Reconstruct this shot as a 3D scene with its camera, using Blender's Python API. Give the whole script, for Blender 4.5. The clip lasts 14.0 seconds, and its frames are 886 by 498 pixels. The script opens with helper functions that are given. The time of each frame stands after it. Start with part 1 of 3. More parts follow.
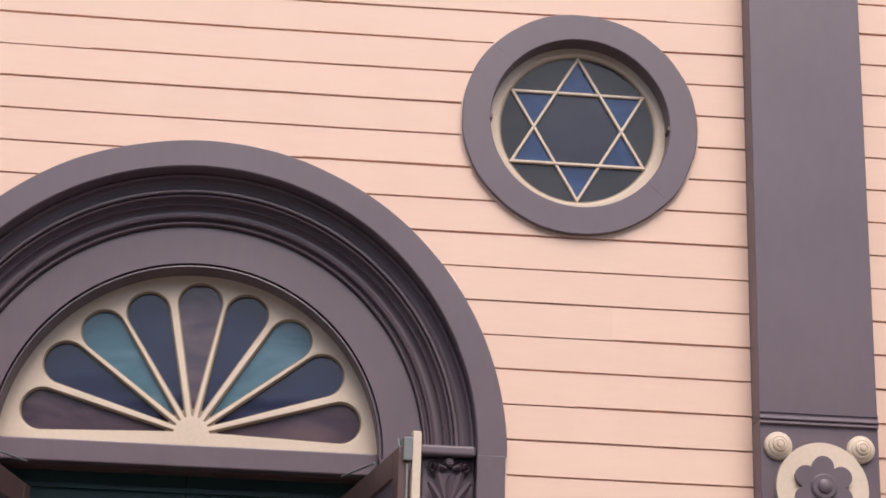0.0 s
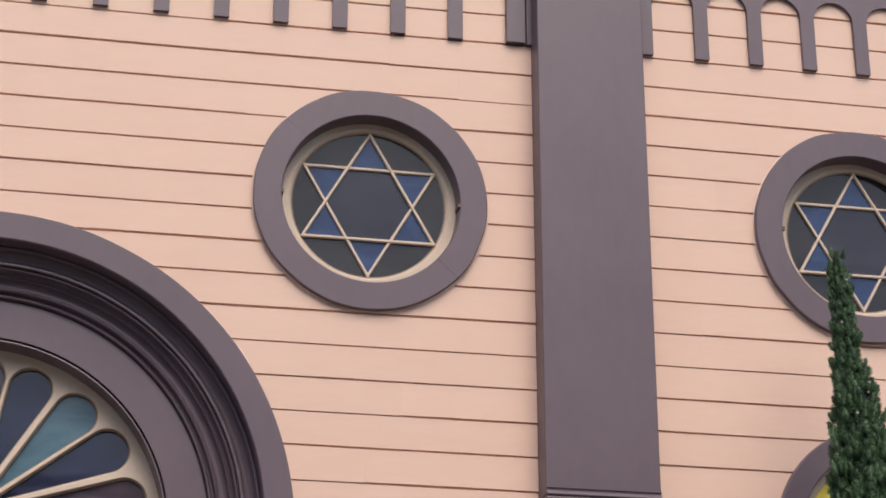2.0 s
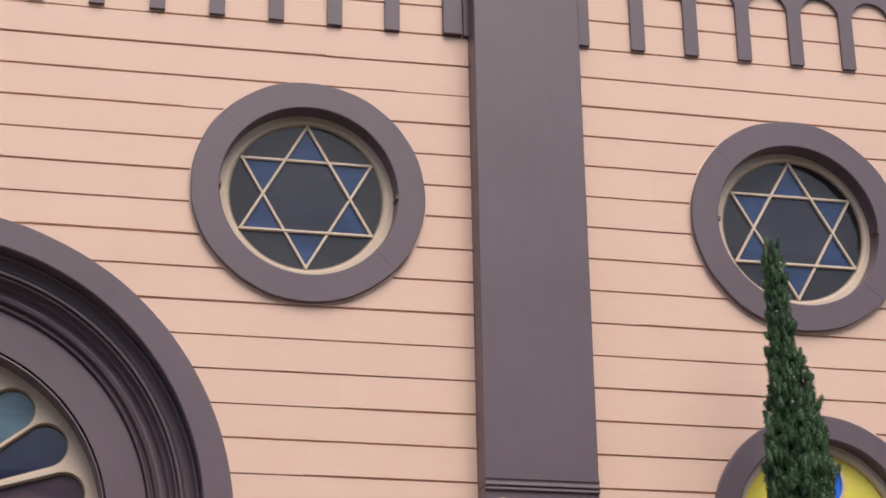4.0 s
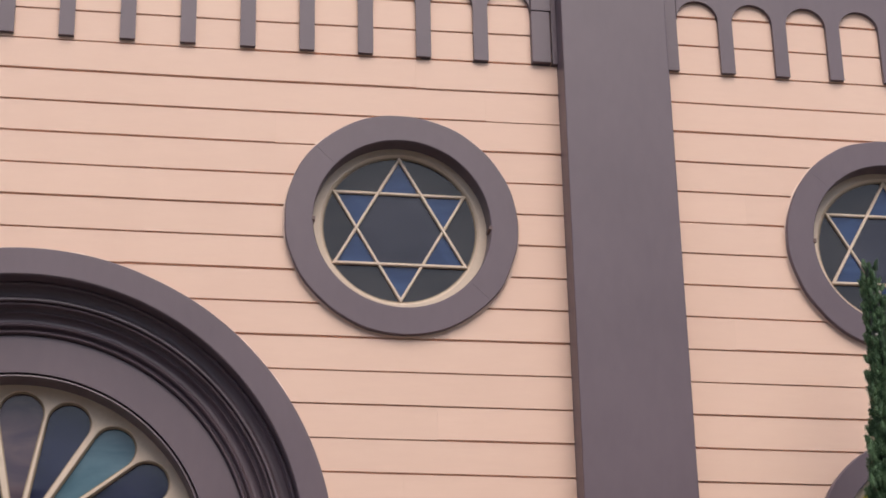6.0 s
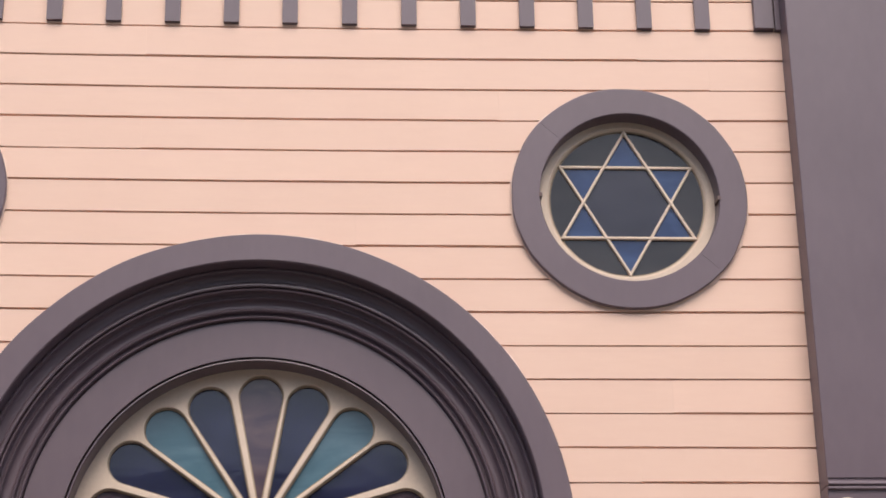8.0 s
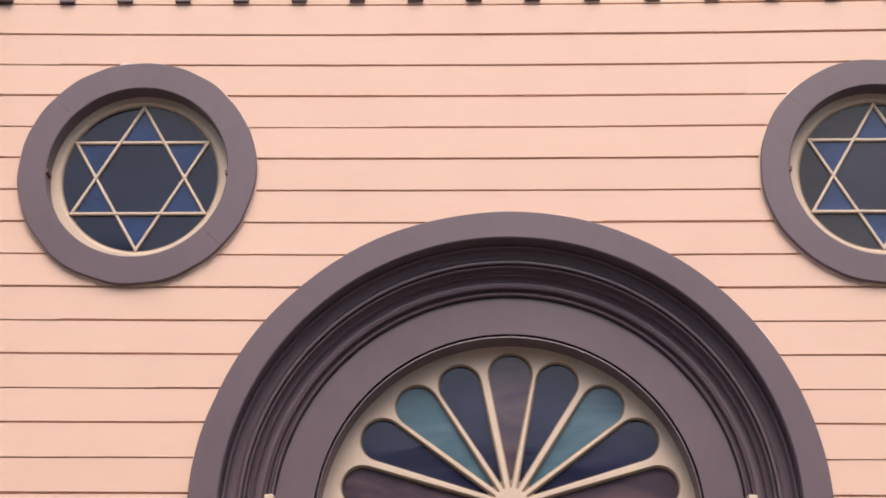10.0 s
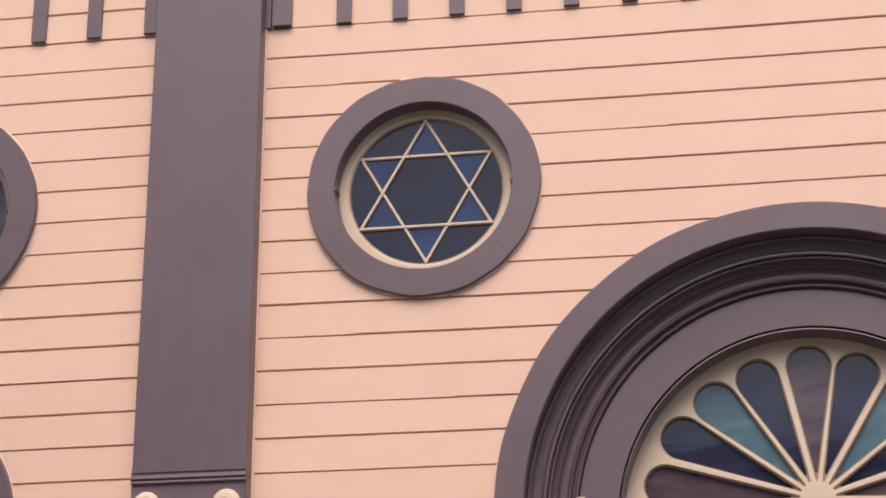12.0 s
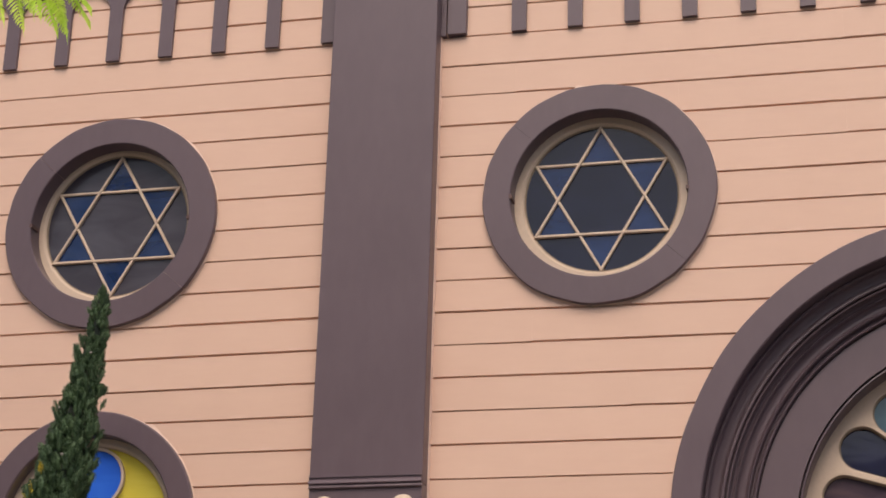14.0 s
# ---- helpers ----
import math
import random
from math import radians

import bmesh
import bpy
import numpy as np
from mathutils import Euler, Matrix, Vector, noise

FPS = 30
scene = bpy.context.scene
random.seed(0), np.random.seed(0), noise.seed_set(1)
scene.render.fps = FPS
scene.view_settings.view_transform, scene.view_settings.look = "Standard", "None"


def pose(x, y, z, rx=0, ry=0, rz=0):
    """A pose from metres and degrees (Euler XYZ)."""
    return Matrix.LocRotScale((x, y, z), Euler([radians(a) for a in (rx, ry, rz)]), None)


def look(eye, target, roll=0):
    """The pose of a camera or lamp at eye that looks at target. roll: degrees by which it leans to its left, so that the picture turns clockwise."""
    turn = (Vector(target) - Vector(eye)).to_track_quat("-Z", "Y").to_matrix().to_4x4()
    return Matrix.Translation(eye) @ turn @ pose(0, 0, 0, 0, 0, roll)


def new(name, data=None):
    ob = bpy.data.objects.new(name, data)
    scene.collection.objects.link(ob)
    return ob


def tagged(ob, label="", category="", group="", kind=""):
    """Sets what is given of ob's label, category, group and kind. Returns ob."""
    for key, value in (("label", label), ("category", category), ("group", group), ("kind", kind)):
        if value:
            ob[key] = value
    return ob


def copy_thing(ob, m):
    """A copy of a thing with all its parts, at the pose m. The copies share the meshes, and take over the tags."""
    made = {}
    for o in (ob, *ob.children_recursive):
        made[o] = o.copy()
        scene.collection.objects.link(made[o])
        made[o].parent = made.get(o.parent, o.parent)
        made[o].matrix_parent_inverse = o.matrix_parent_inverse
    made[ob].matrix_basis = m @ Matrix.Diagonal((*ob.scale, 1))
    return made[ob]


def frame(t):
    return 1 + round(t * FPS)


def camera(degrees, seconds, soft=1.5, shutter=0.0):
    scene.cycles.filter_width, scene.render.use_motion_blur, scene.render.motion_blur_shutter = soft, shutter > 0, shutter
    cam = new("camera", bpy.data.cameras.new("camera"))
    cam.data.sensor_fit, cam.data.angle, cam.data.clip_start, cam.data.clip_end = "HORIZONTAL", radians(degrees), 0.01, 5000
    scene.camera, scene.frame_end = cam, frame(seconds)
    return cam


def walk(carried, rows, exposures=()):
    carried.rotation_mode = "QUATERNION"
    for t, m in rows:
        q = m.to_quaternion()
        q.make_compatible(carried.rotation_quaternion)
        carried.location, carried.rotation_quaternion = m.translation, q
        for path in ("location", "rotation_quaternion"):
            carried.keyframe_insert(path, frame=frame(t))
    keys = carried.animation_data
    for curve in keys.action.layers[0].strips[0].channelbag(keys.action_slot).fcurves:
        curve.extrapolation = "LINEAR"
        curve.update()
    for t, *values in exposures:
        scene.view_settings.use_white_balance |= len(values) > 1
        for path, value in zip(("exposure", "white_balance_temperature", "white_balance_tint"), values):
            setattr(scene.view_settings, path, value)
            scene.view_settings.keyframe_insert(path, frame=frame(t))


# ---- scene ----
# camera and its walk
PATH = [
    (0, (0.394, -7.677, 1.42), (0.5490, -5.7950, 2.0785), 1.75),
    (0.5, (0.396, -7.681, 1.422), (0.5870, -5.8120, 2.1065), 1.25),
    (1, (0.399, -7.677, 1.426), (0.6520, -5.8260, 2.1395), 0.95),
    (1.5, (0.404, -7.676, 1.428), (0.7210, -5.8410, 2.1588), 0.58),
    (2, (0.41, -7.677, 1.43), (0.7720, -5.8520, 2.1628), 0.08),
    (2.5, (0.415, -7.686, 1.434), (0.7870, -5.8590, 2.1588), -0.22),
    (3, (0.416, -7.694, 1.44), (0.8140, -5.8700, 2.1558), -0.42),
    (3.2, (0.416, -7.697, 1.442), (0.8360, -5.8760, 2.1548), -0.72),
    (5.3, (0.404, -7.736, 1.515), (0.8088, -5.9170, 2.2396), -1.65),
    (5.5, (0.401, -7.736, 1.517), (0.7858, -5.9140, 2.2446), -1.75),
    (6, (0.386, -7.731, 1.52), (0.7188, -5.9000, 2.2526), -1.25),
    (6.5, (0.368, -7.728, 1.521), (0.6408, -5.8870, 2.2520), -1.15),
    (7, (0.342, -7.73, 1.522), (0.5658, -5.8780, 2.2430), -0.95),
    (7.5, (0.307, -7.726, 1.524), (0.4868, -5.8680, 2.2420), -1.05),
    (8, (0.258, -7.721, 1.526), (0.3858, -5.8560, 2.2380), -0.95),
    (8.2, (0.233, -7.718, 1.526), (0.3388, -5.8510, 2.2360), -0.75),
    (10.3, (-0.089, -7.688, 1.524), (-0.1710, -5.8130, 2.2160), 0.40),
    (10.5, (-0.117, -7.691, 1.524), (-0.2170, -5.8180, 2.2170), 0.30),
    (11, (-0.183, -7.712, 1.522), (-0.3430, -5.8450, 2.2220), -0.20),
    (11.5, (-0.239, -7.723, 1.521), (-0.4730, -5.8660, 2.2250), -0.30),
    (12, (-0.28, -7.732, 1.52), (-0.5780, -5.8800, 2.2140), -0.20),
    (12.5, (-0.306, -7.743, 1.519), (-0.6540, -5.8970, 2.2070), 0.20),
    (13, (-0.32, -7.749, 1.521), (-0.7160, -5.9140, 2.2100), 0.50),
    (13.5, (-0.326, -7.758, 1.522), (-0.7670, -5.9360, 2.2180), 1.00),
    (14, (-0.332, -7.762, 1.522), (-0.7950, -5.9460, 2.2190), 1.70),
]
cam = camera(26.0, 14.0, soft=1.7)
walk(cam, [(t, look(eye, target, roll)) for t, eye, target, roll in PATH],
     exposures=[(0.0, 0.69, 6430, 10), (0.5, 0.70, 6460, 10), (1.0, 0.68, 6480, 10), (1.5, 0.46, 6530, 9), (2.5, 0.42, 6540, 9), (5.5, 0.38, 6560, 9),
                (6.5, 0.44, 6560, 9), (7.0, 0.58, 6540, 9), (8.0, 0.62, 6530, 10), (10.5, 0.66, 6920, 13.6), (11.0, 0.65, 6940, 13.6), (12.0, 0.56, 6980, 12.6), (12.5, 0.58, 6990, 12.6),
                (13.0, 0.31, 7050, 11.6), (13.5, 0.33, 7250, 13.6), (14.0, 0.23, 7310, 13.6)])

# world, sun
world = bpy.data.worlds.new("sky")
scene.world = world
world.use_nodes = True
wn, wl = world.node_tree.nodes, world.node_tree.links
wn.clear()
sky = wn.new("ShaderNodeTexSky")
sky.sky_type = "NISHITA"
sky.sun_disc = False
sky.sun_elevation = radians(53)
sky.sun_rotation = radians(175)
sky.air_density, sky.dust_density, sky.ozone_density = 1.0, 2.4, 1.0
bgn = wn.new("ShaderNodeBackground")
bgn.inputs["Strength"].default_value = 0.13
wo = wn.new("ShaderNodeOutputWorld")
wl.new(sky.outputs[0], bgn.inputs[0])
wl.new(bgn.outputs[0], wo.inputs[0])

sun = new("sun", bpy.data.lights.new("sun", "SUN"))
sun.data.energy = 1.6
sun.data.angle = radians(48)
sun.data.color = (1.0, 0.93, 0.86)
sun.matrix_world = look((0.7, -8, 13.7), (0, 0, 3))

# materials
def paint(name, base, dark, rough=0.55, grain=(3, 60, 60), bump=0.15, spec=0.4, rand=0.05, mottle=0.5):
    """Brushed house paint: broad mottling, fine brush grain, a slight tint from piece to piece."""
    m = bpy.data.materials.new(name)
    m.use_nodes = True
    n, l = m.node_tree.nodes, m.node_tree.links
    p = n["Principled BSDF"]
    tc = n.new("ShaderNodeNewGeometry")
    big = n.new("ShaderNodeTexNoise")
    big.inputs["Scale"].default_value, big.inputs["Detail"].default_value = 2.2, 6
    l.new(tc.outputs["Position"], big.inputs["Vector"])
    mp = n.new("ShaderNodeMapping")
    mp.inputs["Scale"].default_value = grain
    l.new(tc.outputs["Position"], mp.inputs["Vector"])
    fine = n.new("ShaderNodeTexNoise")
    fine.inputs["Scale"].default_value, fine.inputs["Detail"].default_value = 3.0, 5
    l.new(mp.outputs[0], fine.inputs["Vector"])
    mix = n.new("ShaderNodeMix")
    mix.data_type = "RGBA"
    mix.inputs[6].default_value, mix.inputs[7].default_value = (*dark, 1), (*base, 1)
    ramp = n.new("ShaderNodeMapRange")
    ramp.inputs[1].default_value, ramp.inputs[2].default_value = 0.5 - mottle / 2, 0.5 + mottle / 4
    add = n.new("ShaderNodeMath")
    add.operation = "MULTIPLY_ADD"
    add.inputs[1].default_value = 0.35
    l.new(fine.outputs[0], add.inputs[0])
    sc = n.new("ShaderNodeMath")
    sc.operation = "MULTIPLY"
    sc.inputs[1].default_value = 0.65
    l.new(big.outputs[0], sc.inputs[0])
    l.new(sc.outputs[0], add.inputs[2])
    l.new(add.outputs[0], ramp.inputs[0])
    l.new(ramp.outputs[0], mix.inputs[0])
    info = n.new("ShaderNodeObjectInfo")
    val = n.new("ShaderNodeMapRange")
    val.inputs[3].default_value, val.inputs[4].default_value = 1 - rand, 1 + rand
    l.new(info.outputs["Random"], val.inputs[0])
    hsv = n.new("ShaderNodeHueSaturation")
    l.new(val.outputs[0], hsv.inputs["Value"])
    l.new(mix.outputs[2], hsv.inputs["Color"])
    l.new(hsv.outputs[0], p.inputs["Base Color"])
    rr = n.new("ShaderNodeMapRange")
    rr.inputs[3].default_value, rr.inputs[4].default_value = rough - 0.1, rough + 0.12
    l.new(fine.outputs[0], rr.inputs[0])
    l.new(rr.outputs[0], p.inputs["Roughness"])
    p.inputs["Specular IOR Level"].default_value = spec
    b = n.new("ShaderNodeBump")
    b.inputs["Strength"].default_value, b.inputs["Distance"].default_value = bump, 0.004
    l.new(fine.outputs[0], b.inputs["Height"])
    l.new(b.outputs[0], p.inputs["Normal"])
    return m


def glass(name, base, streak, rough=0.07, trans=0.35, scale=9.0):
    """Old coloured glass: streaky tint, slightly wavy surface."""
    m = bpy.data.materials.new(name)
    m.use_nodes = True
    n, l = m.node_tree.nodes, m.node_tree.links
    p = n["Principled BSDF"]
    tc = n.new("ShaderNodeNewGeometry")
    mp = n.new("ShaderNodeMapping")
    mp.inputs["Rotation"].default_value = (0, 0.5, 0)
    mp.inputs["Scale"].default_value = (0.35, 1, 1)
    l.new(tc.outputs["Position"], mp.inputs["Vector"])
    nz = n.new("ShaderNodeTexNoise")
    nz.inputs["Scale"].default_value, nz.inputs["Detail"].default_value = scale, 6
    nz.inputs["Distortion"].default_value = 0.8
    l.new(mp.outputs[0], nz.inputs["Vector"])
    ramp = n.new("ShaderNodeMapRange")
    ramp.inputs[1].default_value, ramp.inputs[2].default_value = 0.35, 0.68
    l.new(nz.outputs[0], ramp.inputs[0])
    mix = n.new("ShaderNodeMix")
    mix.data_type = "RGBA"
    mix.inputs[6].default_value, mix.inputs[7].default_value = (*base, 1), (*streak, 1)
    l.new(ramp.outputs[0], mix.inputs[0])
    l.new(mix.outputs[2], p.inputs["Base Color"])
    p.inputs["Roughness"].default_value = rough
    p.inputs["IOR"].default_value = 1.5
    p.inputs["Specular IOR Level"].default_value = 0.42
    p.inputs["Transmission Weight"].default_value = trans
    b = n.new("ShaderNodeBump")
    b.inputs["Strength"].default_value, b.inputs["Distance"].default_value = 0.06, 0.01
    l.new(nz.outputs[0], b.inputs["Height"])
    l.new(b.outputs[0], p.inputs["Normal"])
    return m


def leafy(name, deep, light, trans=0.25, scale=14.0):
    """Foliage: colour varies from clump to clump; thin leaves let some light through."""
    m = bpy.data.materials.new(name)
    m.use_nodes = True
    n, l = m.node_tree.nodes, m.node_tree.links
    p = n["Principled BSDF"]
    tc = n.new("ShaderNodeNewGeometry")
    nz = n.new("ShaderNodeTexNoise")
    nz.inputs["Scale"].default_value, nz.inputs["Detail"].default_value = scale, 4
    l.new(tc.outputs["Position"], nz.inputs["Vector"])
    av = n.new("ShaderNodeMath")
    av.operation = "MULTIPLY_ADD"
    av.inputs[1].default_value = 0.30
    l.new(tc.outputs["Random Per Island"], av.inputs[0])
    sc = n.new("ShaderNodeMath")
    sc.operation = "MULTIPLY_ADD"
    sc.inputs[1].default_value, sc.inputs[2].default_value = 1.9, -0.60
    l.new(nz.outputs[0], sc.inputs[0])
    l.new(sc.outputs[0], av.inputs[2])
    mix = n.new("ShaderNodeMix")
    mix.data_type = "RGBA"
    mix.inputs[6].default_value, mix.inputs[7].default_value = (*deep, 1), (*light, 1)
    l.new(av.outputs[0], mix.inputs[0])
    l.new(mix.outputs[2], p.inputs["Base Color"])
    p.inputs["Roughness"].default_value = 0.6
    tr = n.new("ShaderNodeBsdfTranslucent")
    l.new(mix.outputs[2], tr.inputs["Color"])
    ms = n.new("ShaderNodeMixShader")
    ms.inputs[0].default_value = trans
    l.new(p.outputs[0], ms.inputs[1])
    l.new(tr.outputs[0], ms.inputs[2])
    l.new(ms.outputs[0], n["Material Output"].inputs["Surface"])
    return m


PEACH = paint("peach_paint", (0.79, 0.538, 0.418), (0.755, 0.503, 0.388), 0.5, (3, 14, 14), 0.10, 0.35, 0.014)
MAUVE = paint("mauve_trim_paint", (0.143, 0.101, 0.117), (0.119, 0.083, 0.097), 0.37, (8, 8, 3), 0.1, 0.45, 0.02)
CREAM = paint("cream_paint", (0.70, 0.553, 0.428), (0.58, 0.445, 0.340), 0.5, (20, 20, 20), 0.15, 0.4, 0.02)
BROWN = paint("brown_door_paint", (0.13, 0.07, 0.062), (0.09, 0.047, 0.043), 0.4, (20, 20, 3), 0.1, 0.45, 0.02)
GREEN = paint("dark_green_paint", (0.020, 0.05, 0.050), (0.014, 0.034, 0.035), 0.4, (20, 20, 3), 0.1, 0.4, 0.02)
STEEL = paint("grey_metal", (0.22, 0.22, 0.22), (0.15, 0.15, 0.15), 0.4, (20, 20, 20), 0.1, 0.5, 0.02)
ROOM_DARK = paint("unlit_room_dark", (0.10, 0.09, 0.085), (0.07, 0.062, 0.06), 0.8, (5, 5, 5), 0.2, 0.2, 0.0)
PAVING = paint("worn_paving", (0.18, 0.17, 0.155), (0.12, 0.113, 0.104), 0.85, (6, 6, 6), 0.4, 0.2, 0.0)
STONE = paint("grey_concrete", (0.30, 0.285, 0.265), (0.2, 0.19, 0.18), 0.85, (6, 6, 6), 0.4, 0.2, 0.0)
CONE = paint("pale_cone", (0.42, 0.40, 0.36), (0.25, 0.22, 0.18), 0.8, (90, 90, 90), 0.4, 0.2, 0.0)
FILLER = paint("pale_filler", (0.82, 0.60, 0.49), (0.76, 0.53, 0.42), 0.6, (30, 30, 30), 0.3, 0.3, 0.0)
PUTTY = paint("weathered_putty", (0.36, 0.27, 0.19), (0.24, 0.18, 0.13), 0.7, (40, 40, 40), 0.3, 0.25, 0.0)
BARK = paint("brown_bark", (0.12, 0.085, 0.06), (0.06, 0.042, 0.03), 0.9, (8, 8, 2), 0.8, 0.1, 0.0)
NAVY = glass("navy_glass", (0.018, 0.020, 0.058), (0.036, 0.040, 0.095))
BLUE = glass("blue_glass", (0.028, 0.056, 0.155), (0.05, 0.095, 0.23))
SMOKE = glass("smoke_glass", (0.032, 0.030, 0.047), (0.058, 0.055, 0.076))
DUSK = glass("dusk_blue_glass", (0.006, 0.009, 0.03), (0.013, 0.018, 0.05))
OLIVE = glass("olive_grey_glass", (0.025, 0.022, 0.025), (0.052, 0.045, 0.045))
# grey of the reflected sky, put into the colour of window_1's glass
SKY_GREY = glass("sky_reflection_glass", (0.066, 0.061, 0.078), (0.097, 0.091, 0.112), 0.12, 0.2)
INDIGO = glass("indigo_glass", (0.010, 0.034, 0.125), (0.02, 0.058, 0.19))
PLUM = glass("plum_glass", (0.082, 0.058, 0.082), (0.158, 0.106, 0.116), trans=0.18)
TEAL = glass("teal_glass", (0.070, 0.148, 0.190), (0.130, 0.222, 0.275), 0.1, 0.15)
YELLOW = glass("yellow_glass", (0.84, 0.69, 0.09), (0.92, 0.80, 0.15), 0.15, 0.04)
COBALT = glass("cobalt_glass", (0.025, 0.16, 0.86), (0.04, 0.21, 0.93), 0.15, 0.04)
CYPRESS = leafy("cypress_foliage", (0.020, 0.050, 0.022), (0.128, 0.218, 0.100), 0.15, 30.0)
CROWN_SHADE = leafy("painted_crown_shade", (0.004, 0.009, 0.005), (0.010, 0.020, 0.009), 0.0, 20.0)
ADDED_LEAF = leafy("added_crown_leaf", (0.04, 0.085, 0.015), (0.11, 0.19, 0.035), 0.25, 6.0)
YELLOW_SPRAY = leafy("yellow_spray_leaf", (0.34, 0.25, 0.03), (0.70, 0.56, 0.07), 0.2, 40.0)
FROND = leafy("frond_leaf", (0.44, 0.76, 0.04), (0.82, 0.97, 0.17), 0.32, 9.0)


# mesh helpers
def part(name, bm, material, parent=None, label="", smooth=False):
    me = bpy.data.meshes.new(name)
    bmesh.ops.recalc_face_normals(bm, faces=bm.faces)
    bm.to_mesh(me)
    bm.free()
    me.materials.append(material)
    if smooth:
        me.shade_smooth()
    ob = new(name, me)
    if parent:
        ob.parent = parent
    return tagged(ob, label)


def bevelled(ob, width, segments=2):
    md = ob.modifiers.new("bevel", "BEVEL")
    md.width, md.segments, md.limit_method, md.angle_limit = width, segments, "ANGLE", radians(40)
    return ob


def box(x0, x1, y0, y1, z0, z1):
    bm = bmesh.new()
    bmesh.ops.create_cube(bm, size=1, matrix=Matrix.LocRotScale(
        ((x0 + x1) / 2, (y0 + y1) / 2, (z0 + z1) / 2), None, (x1 - x0, y1 - y0, z1 - z0)))
    return bm


def plate(loops, y0, y1):
    """An upright plate from y0 to y1: the first loop of (x, z) is its outline, the others are holes."""
    bm = bmesh.new()
    edges = []
    for loop in loops:
        vs = [bm.verts.new((x, y0, z)) for x, z in loop]
        edges += [bm.edges.new((vs[i], vs[i - 1])) for i in range(len(vs))]
    bmesh.ops.triangle_fill(bm, use_beauty=True, edges=edges)
    faces = list(bm.faces)
    res = bmesh.ops.extrude_face_region(bm, geom=faces)
    for v in res["geom"]:
        if isinstance(v, bmesh.types.BMVert):
            v.co.y = y1
    return bm


def swept(profile, cx, cz, a0, a1, n, leg=0.0):
    """A closed profile of (radius, y) swept round (cx, cz) from a0 to a1 degrees; leg: straight ends carried on downwards."""
    bm = bmesh.new()
    full = abs(a1 - a0) >= 359.9
    rows = []
    stations = [(a0 + (a1 - a0) * i / n, 0) for i in range(n if full else n + 1)]
    if leg:
        stations = [(a0, leg)] + stations + [(a1, leg)]
    for a, drop in stations:
        c, s = math.cos(radians(a)), math.sin(radians(a))
        rows.append([bm.verts.new((cx + r * c, y, cz + r * s - drop)) for r, y in profile])
    m = len(profile)
    for i in range(len(rows) - (0 if full else 1)):
        a, b = rows[i], rows[(i + 1) % len(rows)]
        for j in range(m):
            bm.faces.new((a[j], a[(j + 1) % m], b[(j + 1) % m], b[j]))
    if not full:
        bm.faces.new(rows[0])
        bm.faces.new(rows[-1])
    return bm


def uneven(bm, over, amount, seed):
    """Hand-cut casing: the outer edge wanders slightly."""
    for v in bm.verts:
        r = math.hypot(v.co.x, v.co.z)
        if r > over:
            k = 1 + amount * noise.noise((v.co.x / r * 4.5 + seed, v.co.z / r * 4.5, seed * 0.7)) / r
            v.co.x, v.co.z = v.co.x * k, v.co.z * k
    return bm


def disc(cx, cz, r, n=48, a0=0.0, a1=360.0):
    return [(cx + r * math.cos(radians(a0 + (a1 - a0) * i / n)), cz + r * math.sin(radians(a0 + (a1 - a0) * i / n)))
            for i in range(n)]


def empty(name, x=0, y=0, z=0):
    ob = new(name)
    ob.location = (x, y, z)
    return ob


def turned(profile, x, z, n=32):
    """A round boss facing the street: (radius, y) outwards from the axis."""
    bm = bmesh.new()
    rows = [[bm.verts.new((x + r * math.cos(2 * math.pi * i / n), y, z + r * math.sin(2 * math.pi * i / n)))
             for i in range(n)] for r, y in profile]
    for a, b in zip(rows, rows[1:]):
        for i in range(n):
            bm.faces.new((a[i], a[(i + 1) % n], b[(i + 1) % n], b[i]))
    bm.faces.new(rows[-1])
    return bm


# the plan: x along the facade, the wall face at y = 0, z up from the street
SEAM, ROW = 5.546, 0.15
STAR_X, STAR_Z, FAR_X, FAR_Z = 1.607, 4.714, 3.905, 4.720
ARCH_Z = 3.21
LOW_X, LOW_Z = 3.902, 3.292
PIL_IN, PIL_OUT = 2.343, 2.842
HALF, TOP = 7.0, 7.4
STARS = [(-FAR_X, FAR_Z), (-STAR_X, STAR_Z), (STAR_X, STAR_Z), (FAR_X, FAR_Z)]

# ground, landing
bm = bmesh.new()
bmesh.ops.create_grid(bm, x_segments=40, y_segments=40, size=400)
ground = tagged(part("ground", bm, PAVING), "worn grey paved ground before the facade", "ground", kind="structure")
for i, (d, h) in enumerate(((1.9, 0.3), (1.6, 0.6), (1.3, 0.9))):
    st = part("porch_step", box(-1.7, 1.7, -d, -0.02, h - 0.3 + 0.002, h), STONE)
    tagged(st, "grey concrete step below the arched doorway", "step", "porch steps", "structure")


# plain fronts added across the street, unseen behind the camera, to darken low reflections
for nm, b in (("wall_street_1", (-26.0, -6.2, -24.0, -23.0, 0.0, 13.0)), ("wall_street_2", (-6.0, 7.0, -24.3, -23.2, 0.0, 9.5)), ("wall_street_3", (7.2, 26.0, -24.0, -23.0, 0.0, 10.5))):
    tagged(part(nm, box(*b), STONE), "unseen plain grey front added across the street to darken reflections", "wall", kind="structure")


# wall core with real openings
def arch_outline(r, cx, cz, foot, n=40):
    return [(cx + r, foot)] + [(cx + r * math.cos(math.pi * i / n), cz + r * math.sin(math.pi * i / n)) for i in range(n + 1)] + [(cx - r, foot)]


